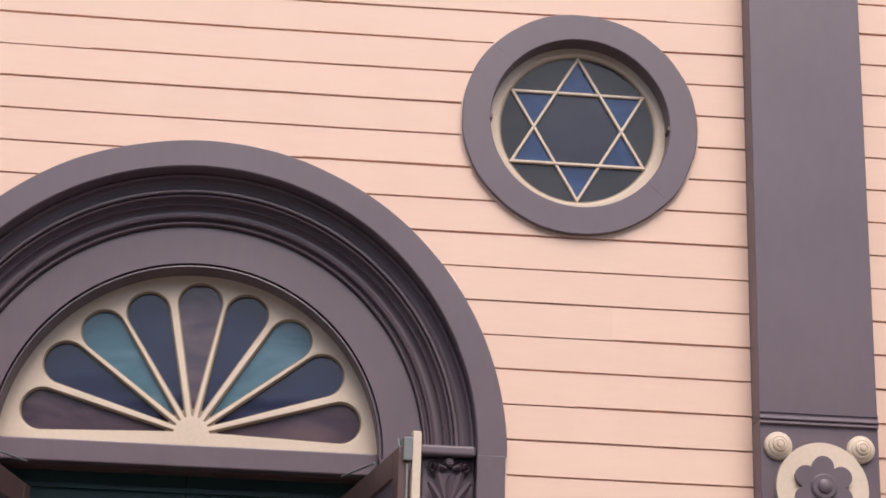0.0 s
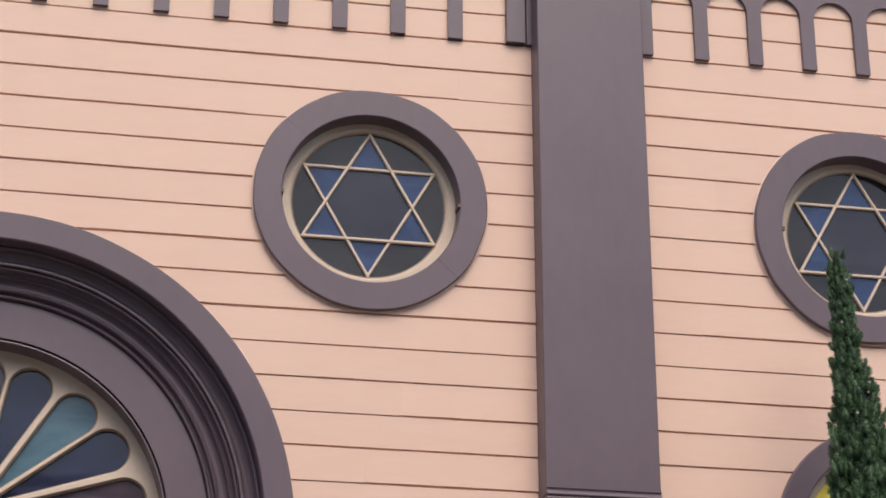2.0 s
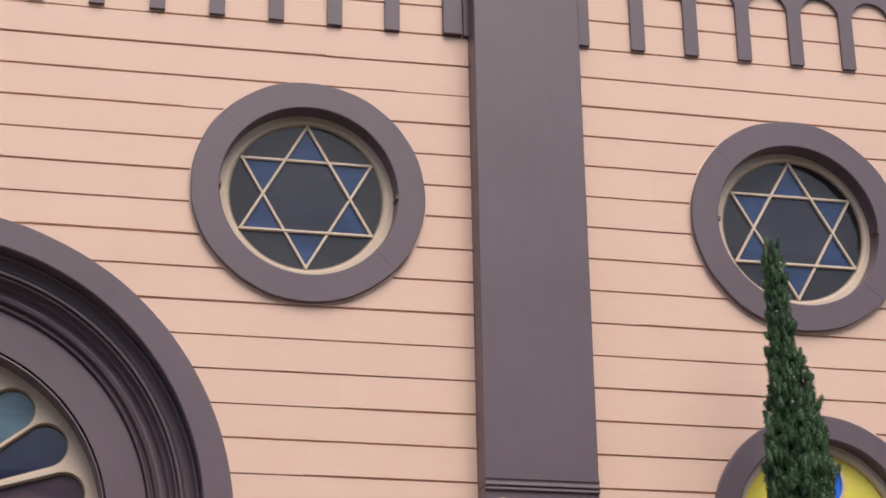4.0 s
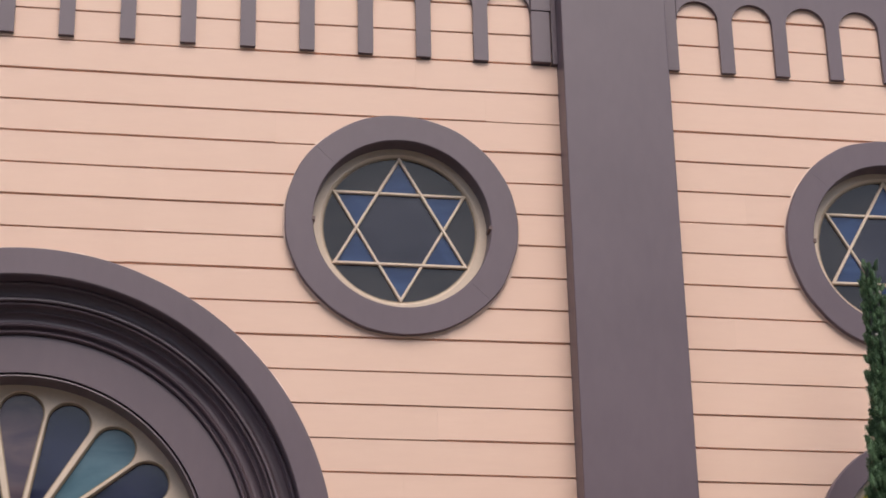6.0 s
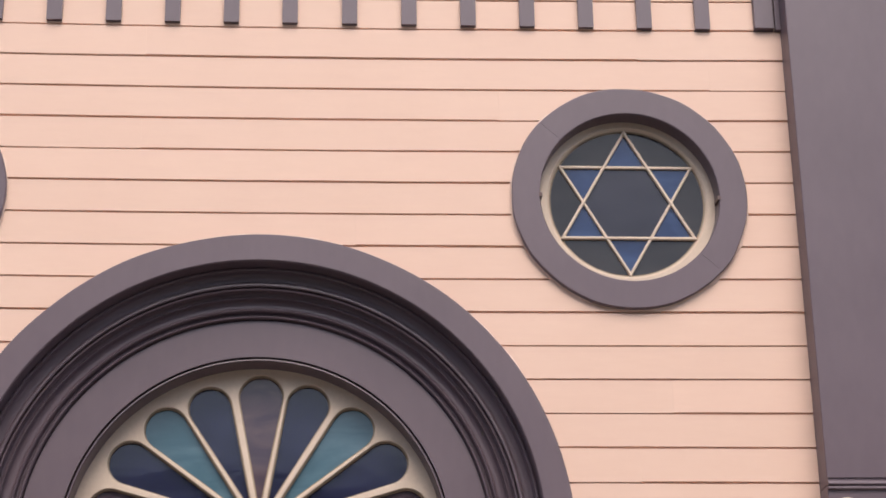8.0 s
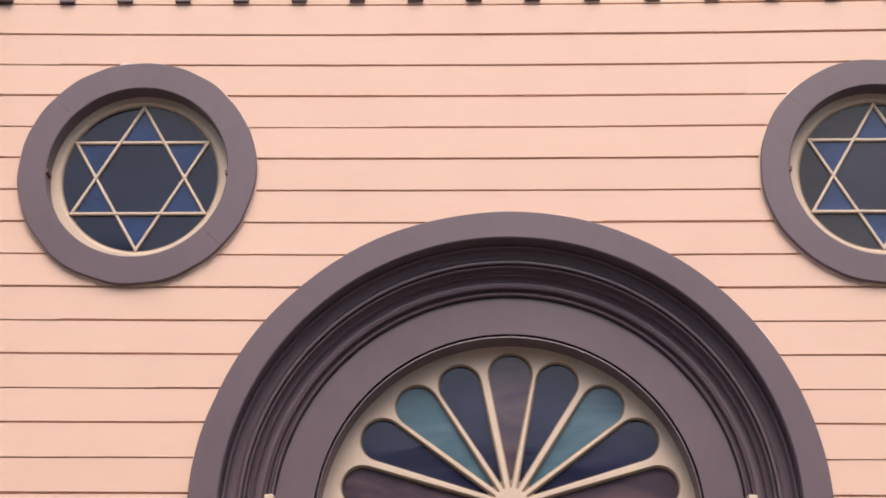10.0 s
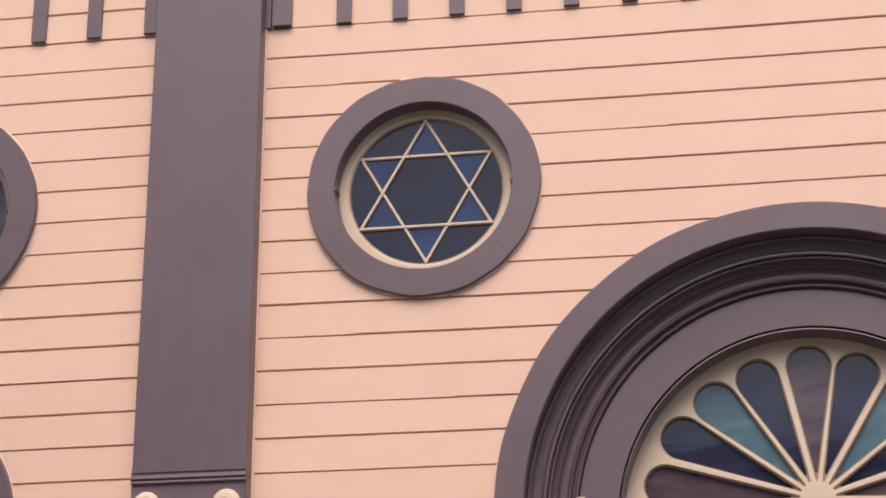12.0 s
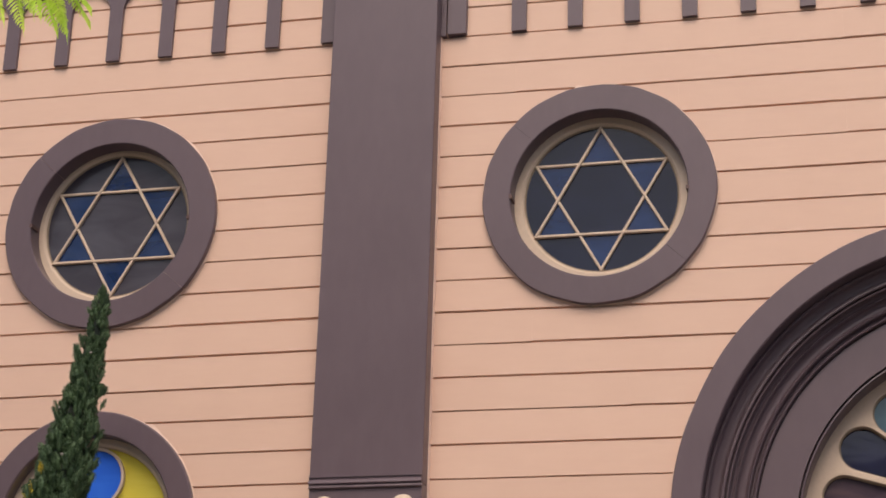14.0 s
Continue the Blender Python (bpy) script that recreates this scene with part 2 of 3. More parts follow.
holes = [disc(x, z, 0.45) for x, z in STARS]
holes += [arch_outline(0.45, x, LOW_Z, 1.7) for x in (-LOW_X, LOW_X)]
holes += [arch_outline(1.2, 0, ARCH_Z, 0.9)]
bm = plate([[(-HALF, 0.0), (HALF, 0.0), (HALF, TOP), (-HALF, TOP)]] + holes, 0.003, 0.3)
wall = tagged(part("wall_front", bm, PEACH), "peach painted timber facade wall with lap siding", "wall", kind="structure")
# closing box of the room; its dark colour stands for the missing light inside
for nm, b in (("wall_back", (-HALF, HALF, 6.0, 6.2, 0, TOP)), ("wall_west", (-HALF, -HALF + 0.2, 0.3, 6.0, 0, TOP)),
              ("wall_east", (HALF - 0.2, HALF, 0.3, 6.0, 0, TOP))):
    tagged(part(nm, box(*b), ROOM_DARK), "interior wall, the unlit room's darkness put into its colour", "wall", kind="structure")
tagged(part("ceiling", box(-HALF, HALF, 0.3, 6.2, TOP - 0.3, TOP), ROOM_DARK), "plain interior ceiling, the unlit room's darkness put into its colour", "ceiling", kind="structure")
tagged(part("floor", box(-HALF + 0.2, HALF - 0.2, 0.3, 6.0, 0.7, 0.9), ROOM_DARK), "interior floor, the unlit room's darkness put into its colour", "floor", kind="structure")


# star windows
def caulk(parent, r, a0, a1, seed, cz=0.0, leg=0.0, wide=0.032):
    """An uneven line of painted filler where a casing meets the boards."""
    bm = bmesh.new()
    n = 90
    rows = []
    stations = [(a0 + (a1 - a0) * i / n, 0.0) for i in range(n + 1)]
    if leg:
        stations = [(a0, leg)] + stations + [(a1, leg)]
    for i, (a, drop) in enumerate(stations):
        g = radians(a)
        w = 0.003 + 0.008 * max(0.0, noise.noise((math.cos(g) * 5 + seed, math.sin(g) * 5, seed * 1.7))) + wide * max(0.0, noise.noise((math.cos(g) * 9, math.sin(g) * 9 + seed, 4.0)) - 0.2)
        row = []
        for rr, y in ((r - 0.004, -0.019), (r + w * 0.3, -0.0158), (r + w, -0.0136)):
            row.append(bm.verts.new((rr * math.cos(g), y, cz + rr * math.sin(g) - drop)))
        rows.append(row)
    for p, q in zip(rows, rows[1:]):
        for j in range(2):
            bm.faces.new((p[j], p[j + 1], q[j + 1], q[j]))
    return part("filler_line", bm, FILLER, parent, "pale pink filler line", True)


def star_window(cx, cz, name, dx, centre, points, grow=0.0, ring=0.0, edge=None, up=0.008):
    w = tagged(empty(name, cx, 0, cz), "round window with a cream star tracery and dark blue glass in a mauve ring",
               "window", "round star windows", "structure")
    seed = int(cx * 10) + 60
    for a0, a1, lift in ((28, 138, 0.0), (138, 206, 0.0005), (206, 318, 0.0001), (318, 388, 0.0004)):
        r1 = 0.519 + ring + lift
        prof = [(r1, 0.0), (r1, -0.036 - lift), (r1 - 0.004, -0.041 - lift), (0.398, -0.041 - lift), (0.394, -0.037), (0.394, 0.09), (0.46, 0.09), (0.46, 0.0)]
        part("casing", uneven(swept(prof, 0, 0, a0, a1 - (0.10 if a1 in (138, 318) else 0.01), 26), 0.5, 0.005, seed), MAUVE, w, "mauve painted casing segment")
    caulk(w, 0.520 + ring, 0, 360, seed)
    for sd, zz in ((-1, 0.004), (1, -0.004)):
        x0, x1 = sorted((sd * 0.386, sd * 0.400))
        part("joint_notch", box(x0, x1, -0.0445, 0.03, zz - 0.011, zz + 0.007), BROWN, w, "dark notch where the casing halves meet")
    prof = [(0.408, 0.052), (0.408, 0.09), (0.3455 + grow, 0.09), (0.3455 + grow, 0.068), (0.350 + grow, 0.059), (0.358 + grow, 0.052)]
    part("sash_ring", swept(prof, dx, up, 0, 360, 72), CREAM, w, "cream sash ring")
    prof = [(0.347 + grow, 0.064), (0.347 + grow, 0.072), (0.3405 + grow, 0.072), (0.3405 + grow, 0.0675)]
    part("putty_line", swept(prof, dx, up, 0, 360, 72), PUTTY, w, "weathered putty line round the glass")
    R, hw = 0.3435 + grow, 0.0064

    def at(r, a):
        return (dx + r * math.cos(radians(a)), up + r * math.sin(radians(a)))

    for flip, y in ((90, 0.054), (270, 0.057)):
        outer = [at(R + hw, flip + 120 * i) for i in range(3)]
        inner = [at(R - 3 * hw, flip + 120 * i) for i in range(3)]
        bevelled(part("star_triangle", plate([outer, inner], y, 0.078), CREAM, w, "cream triangle of the star tracery"), 0.003, 1)
    h = R / math.sqrt(3)
    part("pane", plate([[at(h, 60 * i) for i in range(6)]], 0.070, 0.074), centre, w, "dark centre pane")
    for i in range(6):
        a = 90 + 60 * i
        part("pane", plate([[at(R, a), at(h, a + 30), at(h, a - 30)]], 0.0695, 0.0735), points, w, "blue star point pane")
        part("pane", plate([[at(h, a + 30)] + [at(0.354 + grow, a + 60 * k / 8) for k in range(9)]], 0.0705, 0.0745), edge or centre, w, "dark outer pane")
    return w


star_window(-FAR_X - 0.009, FAR_Z + 0.004, "window_1", -0.005, SKY_GREY, INDIGO, 0.010, 0.005, up=0.015)
star_window(-STAR_X, STAR_Z, "window_2", -0.003, DUSK, INDIGO)
star_window(STAR_X, STAR_Z, "window_3", 0.003, SMOKE, BLUE, edge=OLIVE)
star_window(FAR_X - 0.009, FAR_Z - 0.002, "window_4", 0.014, SMOKE, BLUE, 0.003, 0.002, OLIVE)


# arched side windows with a roundel
def low_window(cx, name):
    w = tagged(empty(name, cx, 0, LOW_Z), "round-headed window with yellow glass, a blue roundel and a mauve casing",
               "window", "round-headed side windows", "structure")
    prof = [(0.513, 0.0), (0.513, -0.036), (0.507, -0.042), (0.409, -0.042), (0.403, -0.036), (0.403, 0.10), (0.46, 0.10), (0.46, 0.0)]
    part("casing", swept(prof, 0, 0, 0, 180, 48, 1.5), MAUVE, w, "mauve painted casing")
    prof = [(0.418, 0.026), (0.418, 0.10), (0.363, 0.10), (0.363, 0.042), (0.368, 0.032), (0.378, 0.026)]
    part("sash_frame", swept(prof, 0, 0, 0, 180, 48, 1.5), CREAM, w, "cream sash frame")
    caulk(w, 0.514, 0, 78, int(cx) + 31, 0.0)
    part("sill", box(-0.56, 0.56, -0.09, 0.06, -1.6, -1.5), MAUVE, w)
    cz = 0.222
    prof = [(0.142, 0.036), (0.142, 0.064), (0.129, 0.064), (0.129, 0.036)]
    part("roundel_ring", swept(prof, 0, cz, 0, 360, 40), CREAM, w, "cream roundel ring")
    part("pane", plate([disc(0, cz, 0.131)], 0.052, 0.056), COBALT, w, "bright blue roundel pane")
    part("pane", plate([arch_outline(0.366, 0, 0, -1.5), disc(0, cz, 0.133)], 0.056, 0.060), YELLOW, w, "yellow pane")
    return w


low = low_window(LOW_X, "window_5")
copy_thing(low, pose(-LOW_X, 0, LOW_Z)).name = "window_6"

# the arched doorway
door = tagged(empty("door_1", 0, 0, ARCH_Z), "arched doorway with stepped mauve mouldings, a fanlight and open doors", "doorway", kind="structure")
prof = [(1.310, 0.0), (1.310, -0.041), (1.306, -0.046), (1.193, -0.046), (1.188, -0.041), (1.188, 0.058), (1.22, 0.058), (1.22, 0.0)]
part("outer_casing", uneven(swept(prof, 0, 0, 0, 180, 96), 1.29, 0.004, 5), MAUVE, door, "flat mauve arch casing")
caulk(door, 1.311, 0, 180, 77, 0.0, 2.2)
for s in (-1, 1):
    xs = sorted((s * 1.188, s * 1.3055))
    bevelled(part("casing_leg", box(xs[0], xs[1], -0.0468, 0.02, 0.9 - ARCH_Z, -0.0006), MAUVE, door, "flat mauve casing leg"), 0.003)
outer = [(1.187, 0.042), (1.183, 0.038), (1.177, 0.038), (1.173, 0.042), (1.1715, 0.054), (1.170, 0.063), (1.165, 0.071), (1.157, 0.076), (1.147, 0.079),
         (1.136, 0.079), (1.128, 0.076), (1.1235, 0.069), (1.122, 0.06), (1.119, 0.054), (1.111, 0.053), (1.107, 0.057), (1.1055, 0.082), (1.1015, 0.082), (1.100, 0.064),
         (1.097, 0.059), (1.092, 0.062), (1.0905, 0.09)]
inner = [(1.090, 0.096), (1.087, 0.103), (1.081, 0.107), (1.074, 0.105), (1.071, 0.098), (1.068, 0.099), (1.067, 0.116), (1.065, 0.125), (1.058, 0.131), (1.047, 0.134),
         (1.035, 0.134), (1.027, 0.129), (1.023, 0.12), (1.0215, 0.108), (1.018, 0.103), (1.013, 0.107), (1.0115, 0.128), (1.008, 0.136), (1.001, 0.137), (0.996, 0.13),
         (0.9935, 0.114), (0.990, 0.107), (0.985, 0.108), (0.9815, 0.115), (0.980, 0.146), (0.9765, 0.146)]
part("outer_moulding", swept(outer + [(1.0905, 0.18), (1.187, 0.18)], 0, 0, 0, 180, 96), MAUVE, door, "mauve coved moulding")
part("inner_moulding", swept(inner + [(0.9765, 0.18), (1.090, 0.18)], 0, 0, 0, 180, 96), MAUVE, door, "mauve coved moulding")
part("arch_band", swept([(0.9755, 0.130), (0.814, 0.130), (0.814, 0.19), (0.9755, 0.19)], 0, 0, 0, 180, 96), MAUVE, door, "flat mauve arch band")
part("bead", swept([(0.8135, 0.165), (0.807, 0.165), (0.8065, 0.140), (0.804, 0.133), (0.799, 0.132), (0.796, 0.138), (0.7955, 0.27), (0.8135, 0.27)],
                   0, 0, 0, 180, 96), MAUVE, door, "mauve bead round the fanlight")

# fanlight
fan = tagged(empty("fanlight", 0.010, 0, ARCH_Z), "cream sunburst fanlight with blue, teal and plum glass petals", "fanlight", kind="structure")
HUB = 0.099
petals = ((90, 0.669, 0.097, PLUM), (69.3, 0.663, 0.095, NAVY), (112.6, 0.660, 0.095, NAVY), (47.6, 0.678, 0.096, TEAL), (133.0, 0.682, 0.096, TEAL),
          (27.7, 0.702, 0.096, NAVY), (152.8, 0.710, 0.096, NAVY), (7.2, 0.718, 0.092, PLUM), (172.9, 0.724, 0.092, PLUM))
APEX = 0.055


def petal(a, length, r, inset=0.0):
    """A drop-shaped light: straight sides from near the hub, a round head."""
    d = length - r
    half = 180 - math.degrees(math.acos(r / (d - APEX)))
    c, s = math.cos(radians(a)), math.sin(radians(a))
    pts = []
    for k in range(25):
        g = radians(a - half + 2 * half * k / 24)
        pts.append((d * c + (r + inset) * math.cos(g), HUB + d * s + (r + inset) * math.sin(g)))
    for side in (1, -1):
        pts.append(((APEX + 0.02) * c - side * s * (0.004 + inset), HUB + (APEX + 0.02) * s + side * c * (0.004 + inset)))
    return pts


def bead_ring(a, length, r):
    """The narrow putty bead that runs round a light, just inside the tracery."""
    lo = petal(a, length, r, 0.002)
    li = petal(a, length, r, -0.0055)
    c, s = math.cos(radians(a)), math.sin(radians(a))
    for i, side in ((-2, 1), (-1, -1)):
        li[i] = ((APEX + 0.055) * c - side * s * 0.004, HUB + (APEX + 0.055) * s + side * c * 0.004)
    bm = bmesh.new()
    rows = [[bm.verts.new((x, y, z)) for x, z in loop] for loop, y in ((lo, 0.262), (lo, 0.2565), (li, 0.260), (li, 0.279))]
    for p, q in zip(rows, rows[1:]):
        for i in range(len(p)):
            j = (i + 1) % len(p)
            bm.faces.new((p[i], p[j], q[j], q[i]))
    bmesh.ops.recalc_face_normals(bm, faces=bm.faces)
    return bm


FOOT = 0.038
outline = [(0.791, FOOT)] + [(-0.010 + 0.801 * math.cos(math.pi * i / 64), 0.002 + 0.801 * math.sin(math.pi * i / 64)) for i in range(2, 63)] + [(-0.811, FOOT)]
sash = part("tracery", plate([outline] + [petal(a, n, r) for a, n, r, m in petals], 0.248, 0.292), CREAM, fan, "cream sunburst tracery")
bevelled(sash, 0.006, 2)
for a, n, r, m in petals:
    part("pane", plate([petal(a, n, r, 0.004)], 0.277, 0.281), m, fan)
    part("glazing_bead", bead_ring(a, n, r), PUTTY, fan, "brown weathered glazing bead")
bevelled(part("transom_bar", box(-0.80, 0.80, 0.20, 0.345, -0.054, FOOT + 0.002), MAUVE, door, "mauve transom bar"), 0.006)
part("transom_fillet", box(-0.80, 0.80, 0.25, 0.345, -0.062, -0.055), BROWN, door, "dark fillet below the transom")

# jambs, capitals and shafts
def leaf_lobe(bm, x, y, z, turn, length, width, lift):
    """A tapering carved lobe that curls forward at its tip."""
    prev = None
    for k in range(7):
        u = k / 6
        w = width * math.sin(math.pi * (0.2 + 0.68 * u)) + 0.0006
        cx, cz = x + math.sin(turn) * length * u, z + math.cos(turn) * length * u
        px, pz = math.cos(turn) * w, -math.sin(turn) * w
        yy = y - lift * u * u
        row = [bm.verts.new((cx - px, yy + 0.008, cz - pz)), bm.verts.new((cx, yy - 0.007 * math.sin(math.pi * min(u + 0.1, 1))
                                                                     , cz)), bm.verts.new((cx + px, yy + 0.008, cz + pz))]
        if prev:
            bm.faces.new((prev[0], prev[1], row[1], row[0]))
            bm.faces.new((prev[1], prev[2], row[2], row[1]))
        prev = row


def scroll(bm, x, y, z, s, size):
    """A flat spiral band."""
    prev = None
    for k in range(26):
        a = k / 25 * 3.4 * math.pi
        r = size * (1 - 0.82 * k / 25)
        c, q = math.cos(a) * s, math.sin(a)
        row = [bm.verts.new((x + c * (r + 0.004), y + 0.014, z + q * (r + 0.004))), bm.verts.new((x + c * r, y - 0.004, z + q * r)),
               bm.verts.new((x + c * max(r - 0.004, 0), y + 0.014, z + q * max(r - 0.004, 0)))]
        if prev:
            bm.faces.new((prev[0], prev[1], row[1], row[0]))
            bm.faces.new((prev[1], prev[2], row[2], row[1]))
        prev = row


for s in (-1, 1):
    def bx(x0, x1, y0, y1, z0, z1):
        a, b = sorted((s * x0, s * x1))
        return box(a, b, y0, y1, z0 - ARCH_Z, z1 - ARCH_Z)
    part("jamb", bx(0.800, 0.97, 0.128, 0.42, 0.9, ARCH_Z), MAUVE, door, "mauve door jamb")
    bevelled(part("abacus", bx(0.955, 1.1875, -0.030, 0.18, 3.206, 3.250), MAUVE, door, "moulded abacus"), 0.012, 3)
    bevelled(part("necking", bx(0.972, 1.187, 0.028, 0.18, 2.96, 3.205), MAUVE, door, "capital block"), 0.006, 2)
    part("shaft", bx(0.985, 1.18, 0.05, 0.18, 0.9, 2.959), MAUVE, door, "engaged shaft")
    bm = bmesh.new()
    mid_x, zz = s * 1.08, 3.03 - ARCH_Z
    for turn, n, w in ((0, 0.140, 0.021), (0.32, 0.160, 0.022), (-0.32, 0.160, 0.022), (0.66, 0.140, 0.019), (-0.66, 0.140, 0.019)):
        leaf_lobe(bm, mid_x, 0.016, zz - 0.045, turn, n, w, 0.042)
    for turn, n, w in ((0.16, 0.085, 0.013), (-0.16, 0.085, 0.013), (0.6, 0.075, 0.012), (-0.6, 0.075, 0.012)):
        leaf_lobe(bm, mid_x, 0.006, zz - 0.085, turn, n, w, 0.03)
    part("acanthus", bm, MAUVE, door, "carved acanthus leaf")
    for side in (-1, 1):
        bm = bmesh.new()
        scroll(bm, mid_x + side * 0.066, -0.006, 3.163 - ARCH_Z, side, 0.031)
        leaf_lobe(bm, mid_x + side * 0.012, 0.006, 3.158 - ARCH_Z, side * 1.25, 0.060, 0.012, 0.010)
        leaf_lobe(bm, mid_x + side * 0.030, 0.010, 3.122 - ARCH_Z, side * 1.05, 0.062, 0.011, 0.012)
        part("volute", bm, MAUVE, door, "small carved scroll")
    part("rosette", turned([(0.020, 0.029), (0.020, 0.0), (0.014, -0.010), (0.008, -0.008), (0.005, -0.016)], mid_x, 3.186 - ARCH_Z, 10), MAUVE, door, "small carved flower")

# inner doors behind the opening
inner_door = tagged(empty("inner_door", 0, 0.385, 0.9), "dark green painted inner doors behind the opening", "door", kind="structure")
for s in (-1, 1):
    x0, x1 = sorted((s * 0.003, s * 0.84))
    part("leaf", box(x0, x1, 0.0, 0.04, 0, 2.4), GREEN, inner_door)
    for z in (0.25, 1.2):
        y0, y1 = sorted((s * 0.12, s * 0.70))
        bevelled(part("panel", box(y0, y1, -0.014, 0.0, z, z + 0.75), GREEN, inner_door), 0.012)
part("door_head", box(-0.82, 0.82, -0.02, 0.0, 2.18, 2.20), GREEN, inner_door, "dark green head strip")


# street doors, standing open towards the street
def open_leaf(s):
    d = tagged(empty("street_door", s * 0.636, 0.315, 0.9), "brown painted street door standing open with a cream edge", "door", "open street doors")
    d.rotation_euler = (0, 0, s * radians(10.0))
    def bx(x0, x1, y0, y1, z0, z1):
        a, b = sorted((s * x0, s * x1))
        return box(a, b, -y1, -y0, z0, z1)
    bevelled(part("top_rail", bx(0.0, 0.042, 0.09, 0.99, 2.06, 2.165), BROWN, d, "brown top rail"), 0.004)
    bevelled(part("bottom_rail", bx(0.0, 0.042, 0.09, 0.99, 0.02, 0.4), BROWN, d, "brown bottom rail"), 0.004)
    bevelled(part("hinge_stile", bx(0.0, 0.042, 0.0, 0.089, 0.02, 2.165), BROWN, d, "brown stile"), 0.004)
    bevelled(part("lock_stile", bx(0.0, 0.042, 0.991, 1.08, 0.02, 2.165), BROWN, d, "brown stile"), 0.004)
    part("panel", bx(0.012, 0.030, 0.088, 0.992, 0.39, 2.07), MAUVE, d, "mauve recessed panel")
    bevelled(part("outer_skin", bx(0.043, 0.050, 0.0, 1.075, 0.02, 2.08), BROWN, d, "dark outer skin"), 0.003)
    bevelled(part("edge_strip", bx(0.050, 0.083, 1.06, 1.095, 0.02, 2.224), CREAM, d, "cream edge strip"), 0.003)
    bevelled(part("bracket", bx(0.014, 0.049, 1.02, 1.10, 2.11, 2.198), STEEL, d, "grey metal bracket"), 0.004)
    place = Matrix.Translation((s * 0.636, 0.315, 0.9)) @ Matrix.Rotation(s * radians(10.0), 4, "Z")
    for name, p, q, r in (("closer_arm", (0.650, 0.215, 3.150), (0.752, -0.42, 3.070), 0.005), ("hook", (0.828, -0.745, 3.045), (0.820, -0.735, 3.095), 0.004)):
        p, q = (place.inverted() @ Vector((s * v[0], v[1], v[2])) for v in (p, q))
        bm = bmesh.new()
        turn = (q - p).to_track_quat("Z", "Y").to_matrix().to_4x4()
        bmesh.ops.create_cone(bm, cap_ends=True, segments=8, radius1=r, radius2=r, depth=(q - p).length, matrix=Matrix.Translation((p + q) / 2) @ turn)
        part(name, bm, STEEL, d, "grey steel door closer arm" if name == "closer_arm" else "small pale metal hook")
    part("latch_bar", bx(0.028, 0.036, 1.081, 1.089, 0.9, 2.1), STEEL, d, "thin steel bar")
    return d


open_leaf(1)
open_leaf(-1)


# pilasters
def pilaster(s):
    p = tagged(empty("pilaster", s * 2.5925, 0.0 if s > 0 else 0.024, 0.0 if s > 0 else 0.018), "tall mauve painted pilaster with a cream disc and flower", "pilaster", "facade pilasters", "structure")
    hw = (PIL_OUT - PIL_IN) / 2
    part("backing", box(-hw + 0.001, hw - 0.001, -0.026, 0.002, 0.0, TOP - 0.02), MAUVE, p, "mauve backing board")
    bevelled(part("shaft", box(-hw, hw, -0.135, -0.026, 3.40, TOP), MAUVE, p, "flat mauve shaft"), 0.005)
    bevelled(part("pedestal", box(-hw, hw, -0.133, -0.026, -0.018, 3.399), MAUVE, p, "flat mauve lower shaft"), 0.005)
    bm = plate([[(-0.143, 3.380), (-0.147, 3.382), (-0.147, 3.386), (-0.142, 3.396), (-0.140, 3.397), (-0.150, 3.399), (-0.151, 3.403),
                 (-0.144, 3.414), (-0.139, 3.419), (-0.139, 3.427), (-0.145, 3.428), (-0.145, 3.436), (-0.130, 3.438), (-0.130, 3.380)]], -hw + 0.001, hw - 0.001)
    bmesh.ops.rotate(bm, verts=bm.verts, matrix=Matrix(((0, 1, 0), (1, 0, 0), (0, 0, 1))))
    part("moulding", bm, MAUVE, p, "mauve band moulding")
    if s < 0:
        bm = bmesh.new()
        rows = []
        for k in range(120):
            z = 2.6 + 4.4 * k / 119
            w = 0.006 + 0.004 * noise.noise((z * 9, 2.0, 7.0))
            rows.append([bm.verts.new(v) for v in ((hw - 0.001, -0.052, z), (hw + w * 0.5, -0.049, z), (hw + w, -0.040, z), (hw + w, -0.020, z))])
        for a, b in zip(rows, rows[1:]):
            for i in range(3):
                bm.faces.new((a[i], a[i + 1], b[i + 1], b[i]))
        part("filler_line", bm, FILLER, p, "pale pink filler line beside the shaft", True)
    g = s * 0.001
    cz = 3.118
    bevelled(part("disc", plate([disc(g, cz - 0.004, 0.192, 64)], -0.156, -0.131), CREAM, p, "cream disc"), 0.006, 2)
    for x in (-0.176, 0.170):
        part("rosette", turned([(0.058, -0.132), (0.058, -0.144), (0.052, -0.154), (0.046, -0.156), (0.043, -0.163), (0.034, -0.168), (0.031, -0.165), (0.027, -0.174),
                                (0.019, -0.178), (0.016, -0.174), (0.012, -0.182), (0.004, -0.184)], x + g, 3.288, 36), CREAM, p, "cream turned rosette", False)
    loop = []
    for k in range(6):
        a = 90 + 60 * k
        for j in range(-5, 6):
            q = radians(a + j * 19.6)
            loop.append((g + 0.084 * math.cos(radians(a)) + 0.045 * math.cos(q), cz + 0.084 * math.sin(radians(a)) + 0.045 * math.sin(q)))
    bevelled(part("flower", plate([loop], -0.176, -0.155), MAUVE, p, "mauve six-petalled flower"), 0.004, 2)
    part("flower_boss", turned([(0.055, -0.175), (0.054, -0.183), (0.047, -0.188), (0.030, -0.188), (0.026, -0.198), (0.016, -0.203), (0.004, -0.205)], g, cz, 30), MAUVE, p, "mauve stepped boss")
    return p


pilaster(1)
pilaster(-1)


